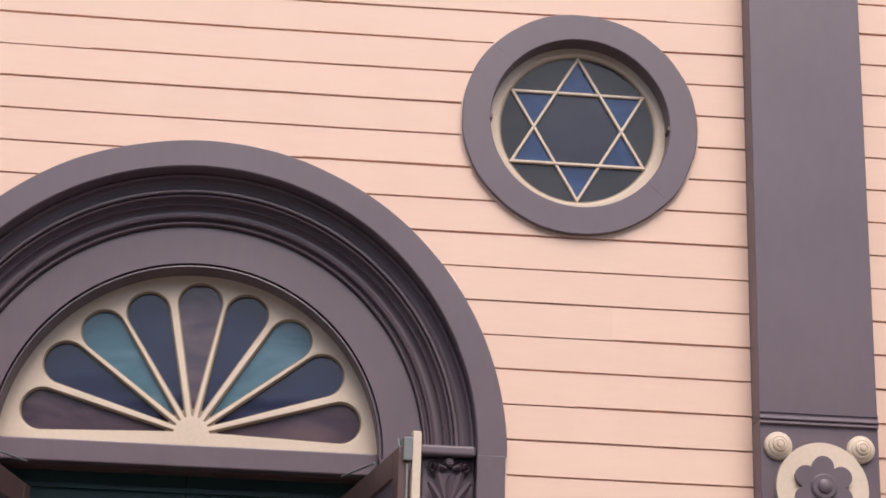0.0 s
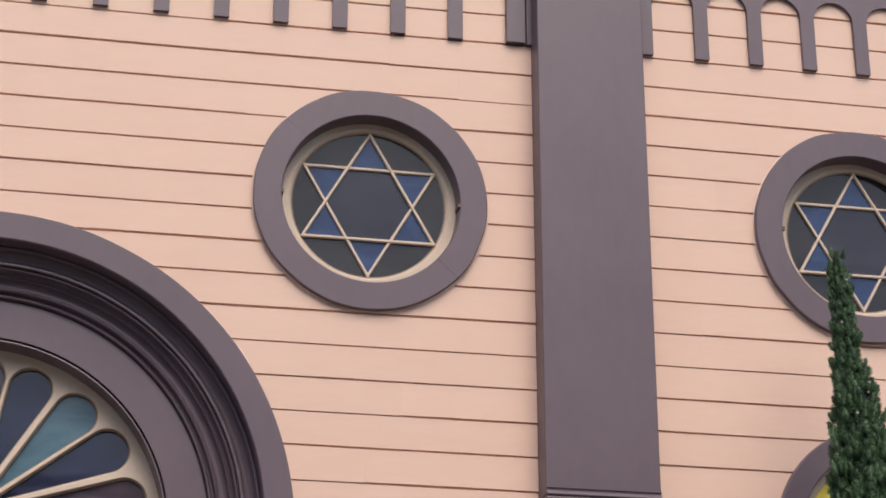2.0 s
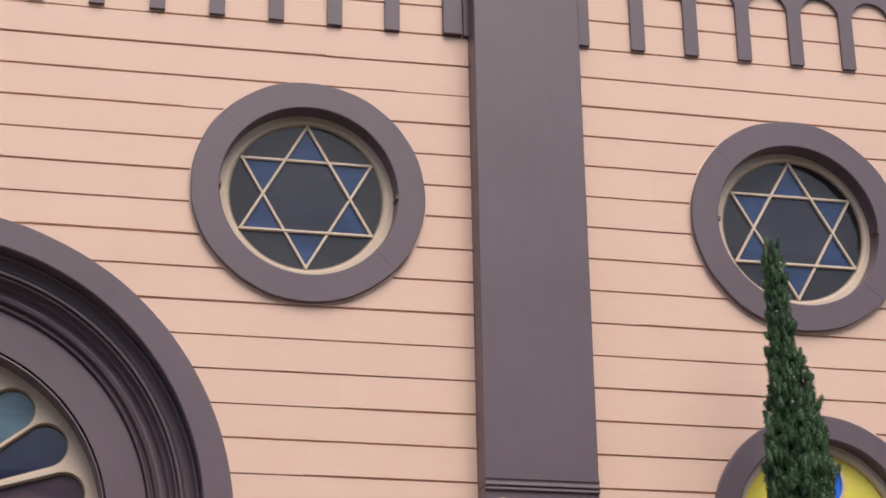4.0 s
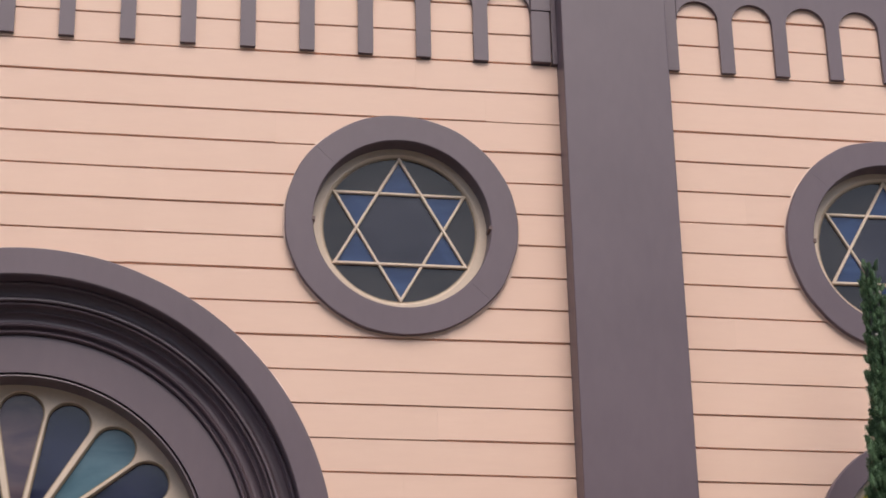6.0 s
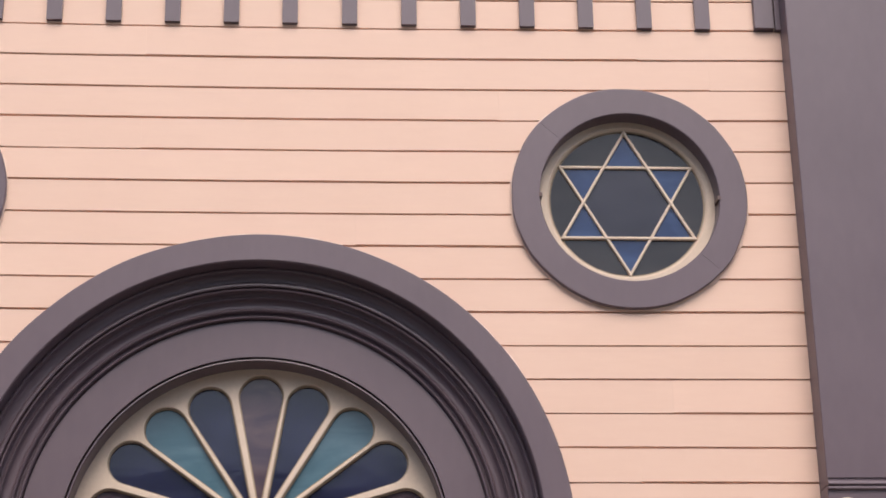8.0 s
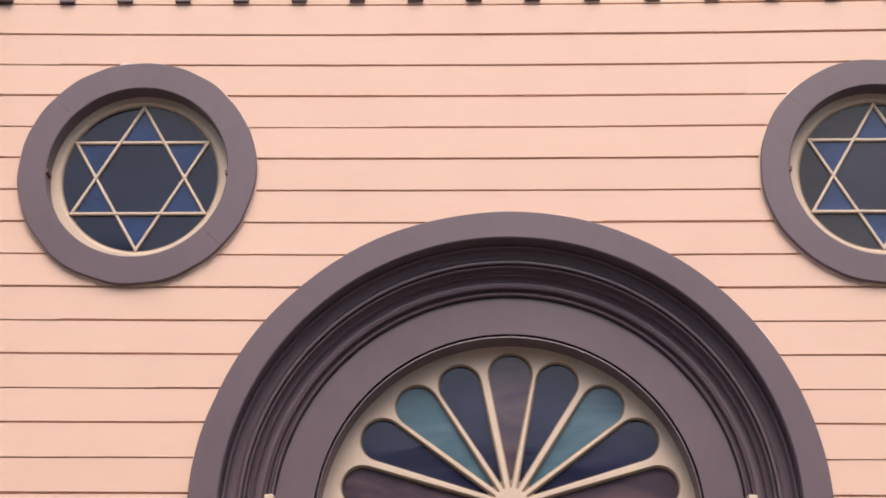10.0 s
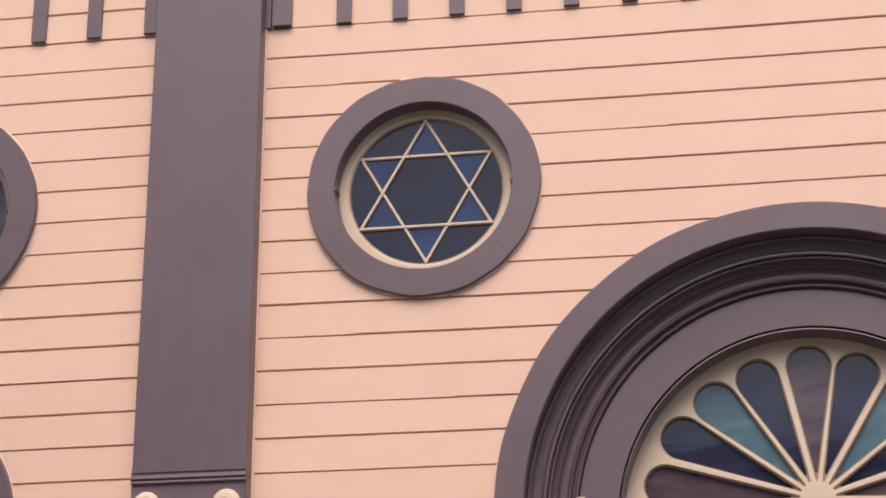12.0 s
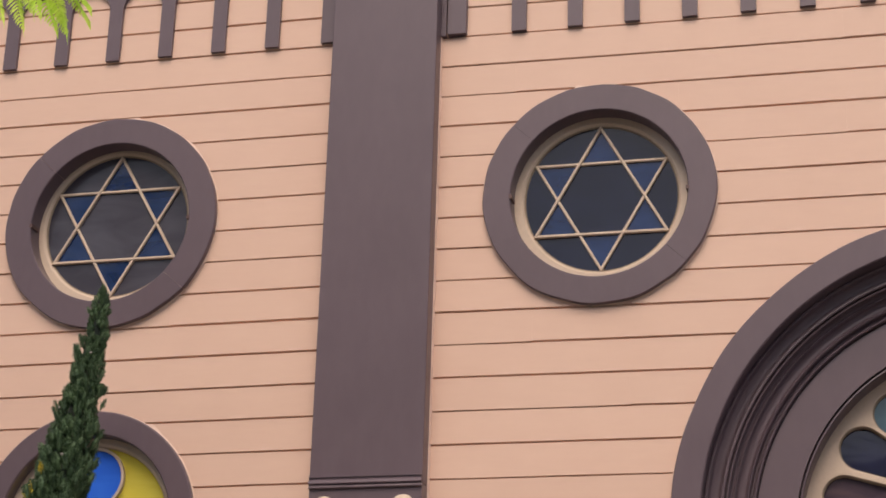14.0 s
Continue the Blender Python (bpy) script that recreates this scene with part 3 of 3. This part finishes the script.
# corbel arcade under the eaves
def arcade(xs, step, lo, hi, name):
    t = tagged(empty(name, 0, 0, 5.541), "mauve scalloped corbel arcade with square-ended pendants", "trim", kind="structure")
    hw, rad, spring = 0.034, (step - 0.068) / 2, 0.272
    for i, x in enumerate(xs):
        left, right = x - step / 2, x + step / 2
        loop = [(x - hw, 0.0), (x + hw, 0.0)]
        loop += [(right - rad * math.cos(math.pi / 2 * k / 8), spring + rad * math.sin(math.pi / 2 * k / 8)) for k in range(9)]
        loop += [(right, 0.48), (left, 0.48)]
        loop += [(left + rad * math.sin(math.pi / 2 * k / 8), spring + rad * math.cos(math.pi / 2 * k / 8)) for k in range(9)]
        loop = [(min(max(px, lo), hi), pz) for px, pz in loop]
        part("pendant", plate([loop], -0.032, 0.0), MAUVE, t)
    for e, sd in ((lo, 1), (hi, -1)):
        c = min(xs) - step / 2 if sd > 0 else max(xs) + step / 2
        if abs(c - e) > 0.02:
            wide = abs(c - e)
            loop = [(e, spring)] + [(c - sd * wide * math.cos(math.pi / 2 * k / 8), spring + rad * math.sin(math.pi / 2 * k / 8)) for k in range(1, 9)] + [(c, 0.48), (e, 0.48)]
            part("end_arch", plate([loop if sd < 0 else loop[::-1]], -0.032, 0.0), MAUVE, t)
    part("frieze", box(lo, hi, -0.036, 0.0, 0.481, 0.85), MAUVE, t, "plain mauve frieze board")
    return t


mid = arcade([0.115 + (0.267 if k > 0 else 0.2613) * k for k in range(-8, 8)], 0.265, -2.22, 2.22, "trim_1")
for s in (-1, 1):
    a, b = sorted((s * 2.222, s * 2.312))
    bevelled(part("end_block", box(a, b, -0.040, 0.0, 0.004, 0.268), MAUVE, mid, "broad end pendant"), 0.003)
    a, b = sorted((s * 2.222, s * 2.318))
    bevelled(part("end_block", box(a, b, -0.043, 0.0, 0.270, 0.85), MAUVE, mid, "broad end pendant head"), 0.003)
    a, b = sorted((s * 2.318, s * 2.344))
    bevelled(part("end_strip", box(a, b, -0.034, 0.0, 0.0, 0.85), MAUVE, mid, "narrow strip beside the shaft"), 0.003)
for s, nm in ((1, "trim_2"), (-1, "trim_3")):
    side = arcade([2.898 + 0.2675 * k for k in range(1, 12)] if s > 0 else [-2.900 - 0.2705 * k for k in range(1, 12)], 0.2675 if s > 0 else 0.2705, min(s * 2.93, s * 6.0), max(s * 2.93, s * 6.0), nm)
    a, b = sorted((s * 2.842, s * 2.926))
    part("end_block", box(a, b, -0.032, 0.0, 0.0, 0.85), MAUVE, side, "narrow end pendant")
    side.location.z += 0.022 if s < 0 else 0.010


# cypresses
def cypress(x, y, top, axis_pts, label, seed):
    """axis_pts: (depth below the tip, axis offset, half width) down the tree."""
    rnd = random.Random(seed)
    t = tagged(empty("cypress_tree", x, y, 0), label, "tree", "clipped cypresses")
    depths = [p[0] for p in axis_pts]

    def shape(z):
        d = max(top - z, 0.0)
        return np.interp(d, depths, [p[1] for p in axis_pts]), np.interp(d, depths, [p[2] for p in axis_pts])

    bm = bmesh.new()
    bmesh.ops.create_cone(bm, cap_ends=True, segments=10, radius1=0.06, radius2=0.02, depth=3.0, matrix=Matrix.Translation((0, 0, 1.5)))
    part("trunk", bm, BARK, t, "brown trunk")
    verts, faces = [], []

    def lump(a, z):
        return 0.80 + 0.42 * noise.noise((math.cos(a) * 1.5 + seed, math.sin(a) * 1.5, z * 7.0)) + 0.34 * noise.noise((math.cos(a) * 3, math.sin(a) * 3 + seed, z * 19))

    def plume(z, a, near):
        """An upright plume of scale leaves, standing off the crown like a small brush."""
        ax, hw = shape(z)
        grow = min(1.15, 0.55 + hw * 5.0) * (1.0 if near else 1.7)
        long, wide = rnd.uniform(0.030, 0.062) * grow, rnd.uniform(0.0075, 0.0150) * grow
        r = max(hw * lump(a, z) * (rnd.uniform(0.74, 1.05) if rnd.random() < 0.88 else rnd.uniform(1.03, 1.13)) - wide * 0.4, 0.004)
        base = Vector((ax + r * math.cos(a), r * math.sin(a), z - long * 0.35))
        lean = Vector((math.cos(a) * 0.30 + rnd.gauss(0, 0.13), math.sin(a) * 0.30 + rnd.gauss(0, 0.13), 1.0)).normalized()
        e1 = lean.cross(Vector((0.3, 1.0, 0.1))).normalized()
        e2 = lean.cross(e1)
        f = grow if near else grow * 1.3
        rings = []
        for u, g in ((0.0, 0.35), (0.22, 0.85), (0.5, 1.0), (0.78, 0.72), (0.97, 0.22)):
            rings.append(len(verts))
            for i in range(7):
                q = 2 * math.pi * i / 7 + u
                verts.append(base + lean * long * (u + rnd.gauss(0, 0.03)) + (e1 * math.cos(q) + e2 * math.sin(q)) * wide * 0.86 * g * rnd.uniform(0.75, 1.15))
        for p0, q0 in zip(rings, rings[1:]):
            for i in range(7):
                faces.append((p0 + i, p0 + (i + 1) % 7, q0 + (i + 1) % 7, q0 + i))
        for k in range(78 if near else 24):
            u = rnd.random() ** 0.8
            q = rnd.random() * 2 * math.pi
            girth = wide * (math.sin(math.pi * min(1.0, 0.18 + 0.82 * u)) ** 0.6) * rnd.uniform(0.8, 1.15)
            away = e1 * math.cos(q) + e2 * math.sin(q)
            at = base + lean * long * u + away * girth
            tip = (lean * (0.5 + 0.8 * u) + away * 0.75 + Vector((rnd.gauss(0, 0.25), rnd.gauss(0, 0.25), rnd.gauss(0, 0.25)))).normalized()
            side = tip.cross(Vector((rnd.gauss(0, 1), rnd.gauss(0, 1), rnd.gauss(0, 1)))).normalized()
            w, n = rnd.uniform(0.0012, 0.0020) * f, rnd.uniform(0.006, 0.011) * f
            j = len(verts)
            verts.extend([at - side * w * 0.6, at + tip * n * 0.5 - side * w, at + tip * n, at + tip * n * 0.5 + side * w])
            faces.append((j, j + 1, j + 2, j + 3))

    for i in range(1900):
        plume(top - 1.7 * rnd.random() ** 0.72 - 0.005, rnd.random() * 2 * math.pi, True)
    for i in range(700):
        plume(0.3 + (top - 2.0) * rnd.random(), rnd.random() * 2 * math.pi, False)
    me = bpy.data.meshes.new("crown")
    me.from_pydata([tuple(v) for v in verts], [], faces)
    me.materials.append(CYPRESS)
    crown = new("crown", me)
    crown.parent = t
    tagged(crown, "dense dark green scale foliage")
    for k in range(7):
        z, a = top - 0.15 - 0.9 * rnd.random(), rnd.uniform(-2.6, -0.5)
        ax, hw = shape(z)
        bm = bmesh.new()
        bmesh.ops.create_icosphere(bm, subdivisions=1, radius=rnd.uniform(0.005, 0.008), matrix=Matrix.Translation((ax + hw * 1.0 * math.cos(a), hw * 1.0 * math.sin(a), z)))
        part("cone", bm, CONE, t, "small pale cone", True)
    # inner shell, near black: its colour stands for the shade between plumes
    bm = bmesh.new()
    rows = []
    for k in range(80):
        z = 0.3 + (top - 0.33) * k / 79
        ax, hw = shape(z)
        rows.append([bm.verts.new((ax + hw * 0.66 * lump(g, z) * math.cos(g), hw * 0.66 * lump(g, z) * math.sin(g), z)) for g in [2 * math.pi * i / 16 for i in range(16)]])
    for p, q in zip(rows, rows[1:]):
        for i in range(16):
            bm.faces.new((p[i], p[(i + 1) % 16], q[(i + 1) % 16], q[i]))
    part("heart", bm, CROWN_SHADE, t, "near-black inner shell painted as shade between the plumes")
    return t


cypress(3.60, -0.5, 4.440, ((0.0, -0.050, 0.030), (0.14, -0.048, 0.046), (0.44, -0.036, 0.066), (0.74, -0.014, 0.105), (1.14, 0.002, 0.140), (4.0, 0.0, 0.30)),
        "slim dark green cypress with a fine tip before the facade", 3)
leaning = cypress(-3.83, -0.5, 4.225, ((0.0, 0.136, 0.016), (0.10, 0.126, 0.034), (0.19, 0.118, 0.044), (0.39, 0.094, 0.070), (0.59, 0.068, 0.090), (0.89, 0.026, 0.144), (4.0, 0.0, 0.30)),
        "slim dark green cypress leaning at its tip before the facade", 8)


def yellow_sprays(tree, spots, seed):
    """Small sprays added on the crown's face, for yellowing leaves and yellow glass behind."""
    rnd = random.Random(seed)
    for x, y, z, size in spots:
        verts, faces = [], []
        for k in range(70):
            at = Vector((x + rnd.gauss(0, size * 0.5), y + rnd.gauss(0, size * 0.3), z + rnd.gauss(0, size)))
            tip = Vector((rnd.gauss(0, 0.5), rnd.gauss(-0.2, 0.4), 1.0)).normalized() * rnd.uniform(0.008, 0.018)
            side = tip.cross(Vector((rnd.gauss(0, 1), rnd.gauss(0, 1), 0.2))).normalized() * 0.0022
            j = len(verts)
            verts += [at - side * 0.5, at + tip * 0.5 - side, at + tip, at + tip * 0.5 + side]
            faces.append((j, j + 1, j + 2, j + 3))
        me = bpy.data.meshes.new("yellow_spray")
        me.from_pydata([tuple(v) for v in verts], [], faces)
        me.materials.append(YELLOW_SPRAY)
        ob = new("yellow_spray", me)
        ob.parent = tree
        tagged(ob, "yellow spray, for yellowing leaves and the glass glimpsed behind")


yellow_sprays(leaning, ((-0.046, -0.140, 3.295, 0.013), (-0.062, -0.135, 3.262, 0.014), (-0.004, -0.145, 3.392, 0.010)), 4)


# tree with hanging feathery fronds
def frond_tree():
    t = tagged(empty("feathery_tree", -5.6, -2.6, 0), "tree with hanging bright green feathery fronds", "tree")
    bm = bmesh.new()
    pts = [(0, 0, 0), (0.05, 0, 2.0), (0.2, 0, 3.6), (0.5, 0, 4.5), (1.0, 0.0, 4.85), (1.9, 0.0, 4.78)]
    rads = (0.12, 0.10, 0.075, 0.05, 0.03, 0.012)
    rows = []
    for (px, py, pz), r in zip(pts, rads):
        rows.append([bm.verts.new((px + r * math.cos(g), py + r * math.sin(g), pz + (0.3 * r * math.cos(g)))) for g in [2 * math.pi * i / 10 for i in range(10)]])
    for a, b in zip(rows, rows[1:]):
        for i in range(10):
            bm.faces.new((a[i], a[(i + 1) % 10], b[(i + 1) % 10], b[i]))
    bm.faces.new(rows[0])
    bm.faces.new(rows[-1])
    part("trunk", bm, BARK, t, "bare brown trunk and limb", True)
    rnd = random.Random(14)
    # limb and crown stay out of view, added to shade the left bay
    bm = bmesh.new()
    bmesh.ops.create_cone(bm, cap_ends=True, segments=10, radius1=0.065, radius2=0.02, depth=2.9, matrix=Matrix.Translation((0.38, -0.25, 4.85)) @ Matrix.Rotation(-0.18, 4, "X") @ Matrix.Rotation(0.14, 4, "Y"))
    part("limb", bm, BARK, t, "unseen brown limb carrying the added crown", True)
    verts, faces = [], []
    for k in range(520):
        d = Vector((rnd.gauss(0, 1), rnd.gauss(0, 1), rnd.gauss(0, 1))).normalized() * rnd.random() ** 0.4
        p = Vector((0.6 + 2.0 * d.x, -0.6 + 1.6 * d.y, 6.1 + 1.15 * d.z))
        dn = Vector((rnd.gauss(0, 0.6) + d.x * 0.4, rnd.gauss(0, 0.6) + d.y * 0.4, -0.8)).normalized() * rnd.uniform(0.16, 0.28)
        sd = dn.cross(Vector((rnd.gauss(0, 1), rnd.gauss(0, 1), 0.2))).normalized() * rnd.uniform(0.014, 0.024)
        j = len(verts)
        verts += [p, p + dn * 0.5 + sd, p + dn, p + dn * 0.5 - sd]
        faces.append((j, j + 1, j + 2, j + 3))
    me = bpy.data.meshes.new("crown")
    me.from_pydata([tuple(v) for v in verts], [], faces)
    me.materials.append(ADDED_LEAF)
    shade_crown = new("crown", me)
    shade_crown.parent = t
    tagged(shade_crown, "unseen green crown added to shade the left bay")
    # stalk that carries the hanging leaves
    curve = [Vector((1.9, 0.0, 4.78)), Vector((2.25, 0.0, 4.69)), Vector((2.48, 0.0, 4.64)), Vector((2.64, 0.0, 4.58))]
    bm = bmesh.new()
    rows = []
    for k, p in enumerate(curve):
        r = 0.010 - 0.0022 * k
        rows.append([bm.verts.new((p.x, p.y + r * math.cos(g), p.z + r * math.sin(g))) for g in [math.pi / 3 * i for i in range(6)]])
    for p, q in zip(rows, rows[1:]):
        for i in range(6):
            bm.faces.new((p[i], p[(i + 1) % 6], q[(i + 1) % 6], q[i]))
    part("stalk", bm, BARK, t, "thin leaf stalk")
    # (top x, top z, tip x, tip z) of each hanging frond
    for x0, z0, x1, z1, y0 in ((2.437, 4.630, 2.497, 4.366, 0.02), (2.503, 4.630, 2.605, 4.368, 0.05), (2.520, 4.630, 2.580, 4.377, -0.03), (2.585, 4.610, 2.650, 4.337, 0.03),
                               (2.569, 4.610, 2.627, 4.387, 0.05), (2.611, 4.590, 2.742, 4.415, 0.0), (2.599, 4.590, 2.723, 4.386, 0.04), (2.623, 4.590, 2.694, 4.438, -0.05),
                               (2.350, 4.650, 2.421, 4.410, 0.02), (2.334, 4.650, 2.394, 4.409, 0.03), (2.486, 4.630, 2.548, 4.402, -0.02)):
        verts, faces = [], []
        a, b = Vector((x0, y0 * 0.3, z0)), Vector((x1, y0, z1))
        n = 22
        down = (b - a).normalized()
        wide = 0.040 if x1 < 2.68 else 0.022
        for k in range(n):
            u = (k + 0.5) / n
            p = a.lerp(b, u) + Vector((-0.012 * math.sin(math.pi * u), 0, 0.0))
            size = wide * (math.sin(math.pi * min(0.25 + 0.78 * u, 1.0)) ** 0.7) + 0.003
            for side in (-1, 1):
                d = (Vector((side * 0.95, rnd.gauss(0, 0.12), 0)) + down * (0.45 + 0.5 * u)).normalized()
                reach = size * rnd.uniform(0.88, 1.1)
                across = Vector((-d.z, 0.15 * rnd.gauss(0, 1), d.x)) * 0.0047
                j = len(verts)
                verts += [p - across * 0.8, p + d * reach * 0.55 - across * 0.9, p + d * reach + down * 0.004, p + d * reach * 0.55 + across * 0.9, p + across * 0.8]
                faces.append((j, j + 1, j + 2, j + 3, j + 4))
        j = len(verts)
        verts += [a + Vector((0.001, 0, 0)), b, b + Vector((0.004, 0, -0.030)), a - Vector((0.001, 0, 0))]
        faces.append((j, j + 1, j + 2, j + 3))
        me = bpy.data.meshes.new("frond")
        me.from_pydata([tuple(v) for v in verts], [], faces)
        me.materials.append(FROND)
        fr = new("frond", me)
        fr.parent = t
        tagged(fr, "bright yellow-green feathery frond")
    return t


tree = frond_tree()


# lap siding, board by board
def blocked(z):
    """The stretches of x that openings take out of the siding at height z."""
    out = []
    for cx, cz in STARS:
        if abs(z - cz) < 0.46:
            h = math.sqrt(0.46 ** 2 - (z - cz) ** 2)
            out.append((cx, h))
    for cx in (-LOW_X, LOW_X):
        if 1.66 < z < LOW_Z + 0.46:
            h = 0.46 if z < LOW_Z else math.sqrt(0.46 ** 2 - (z - LOW_Z) ** 2)
            out.append((cx, h))
    if z < ARCH_Z + 1.25:
        out.append((0.0, 1.25 if z < ARCH_Z else math.sqrt(1.25 ** 2 - (z - ARCH_Z) ** 2)))
    return out


rnd = random.Random(21)
N = 6
SAG, GAP = 0.018, 0.0093


def sag(x, z):
    """The old boards between the pilasters hang slightly in the middle."""
    tilt = -0.006 * min(max(x / 2.4, -1.4), 1.4) * min(max((4.7 - z) / 0.6, 0.0), 1.0)
    if x < -2.5:
        low = min(max((4.8 - z) / 0.9, 0.0), 1.0)
        out = min(max((-2.9 - x) / 1.4, 0.0), 1.0)
        return 0.009 - 0.003 * low - 0.008 * out * low + (0.003 * out if z > 5.1 else 0.0)
    if abs(x) >= 2.3:
        return tilt
    return tilt - SAG * (1 - (x / 2.3) ** 2) * min(max((z - 3.6) / 1.4, 0.0), 1.0) ** 0.6


def board_mesh(lefts, rights, zs, thick):
    """One board: a flat face, a square butt at the bottom, and a small rebate under the next board."""
    bm = bmesh.new()
    n = len(zs)
    span = max(rights) - min(lefts)
    cols = max(1, int(span / 0.07))
    grid = []
    for c in range(cols + 1):
        u = c / cols
        col = []
        for i, z in enumerate(zs):
            x = lefts[i] + (rights[i] - lefts[i]) * u
            edge = 1.0 if i in (0, n - 1) else 0.0
            rough = edge * (0.0012 * noise.noise((x * 2.3, zs[0] * 31, i)) + 0.0009 * noise.noise((x * 11, zs[0] * 17, i)))
            col.append((x, -thick + 0.0015 * i / (n - 1), z + sag(x, z) + rough))
        x, y, z = col[-1]
        col.append((x, 0.002, z + 0.002))
        x, y, z = col[0]
        col.insert(0, (x, y + 0.0015, z - 0.0015))
        col.insert(0, (x, 0.003, z - 0.0015))
        grid.append([bm.verts.new(p) for p in col])
    for a, b in zip(grid, grid[1:]):
        for i in range(len(a) - 1):
            bm.faces.new((a[i], b[i], b[i + 1], a[i + 1]))
    bm.faces.new(grid[0])
    bm.faces.new(grid[-1][::-1])
    return bm


# where boards meet end to end: row from the top, places along the facade
JOINTS = {-1: (0.9,), 0: (-0.52, 1.68), 1: (-1.99, 2.0), 2: (-1.25, 1.045), 3: (-0.525, 3.48), 4: (3.2,), 6: (0.41, 1.97), 8: (-3.58, 3.1), 9: (-1.9,),
          11: (-1.475, 1.75), 13: (1.6,)}
rest = bmesh.new()
for k in range(-12, 36):
    zt, zb = SEAM - ROW * k, SEAM - ROW * (k + 1)
    near = 2.6 < zb and zt < 6.1
    for xa, xb in ((-HALF, -PIL_OUT), (-PIL_IN, PIL_IN), (PIL_OUT, HALF)):
        drop = rnd.uniform(-0.0012, 0.0012)
        zs = [zb + 0.0025 + drop + (ROW - GAP - drop) * i / (N - 1) for i in range(N)]
        cuts = [dict(blocked(z)) for z in zs]
        centres = sorted({c for d in cuts for c in d if xa < c < xb})
        spans, left = [], [xa] * N
        for c in centres:
            spans.append((left, [c - d.get(c, 0.0) for d in cuts]))
            left = [c + d.get(c, 0.0) for d in cuts]
        spans.append((left, [xb] * N))
        for lf, rt in spans:
            a, b = max(lf), min(rt)
            joints = [x for x in JOINTS.get(k, ()) if a + 0.05 < x < b - 0.05]
            stops = [lf] + [[j] * N for j in joints for _ in (0,)] + [rt]
            thick = rnd.uniform(0.0112, 0.0132)
            for q in range(len(stops) - 1):
                l0 = [v + (0.0001 if q else 0) for v in stops[q]]
                r0 = [v - (0.0001 if q < len(stops) - 2 else 0) for v in stops[q + 1]]
                dz = (0.0016 if q % 2 else -0.0016) if joints else rnd.uniform(-0.0014, 0.0014)
                bm = board_mesh(l0, r0, [z + dz * (1 - i / (N - 1)) for i, z in enumerate(zs)], thick)
                if near and max(abs(l0[0]), abs(r0[0])) < 7.1:
                    part("board", bm, PEACH, wall)
                else:
                    me = bpy.data.meshes.new("tmp")
                    bm.to_mesh(me)
                    bm.free()
                    rest.from_mesh(me)
                    bpy.data.meshes.remove(me)
tagged(part("siding", rest, PEACH, wall, "peach painted lap siding"), kind="stuff")
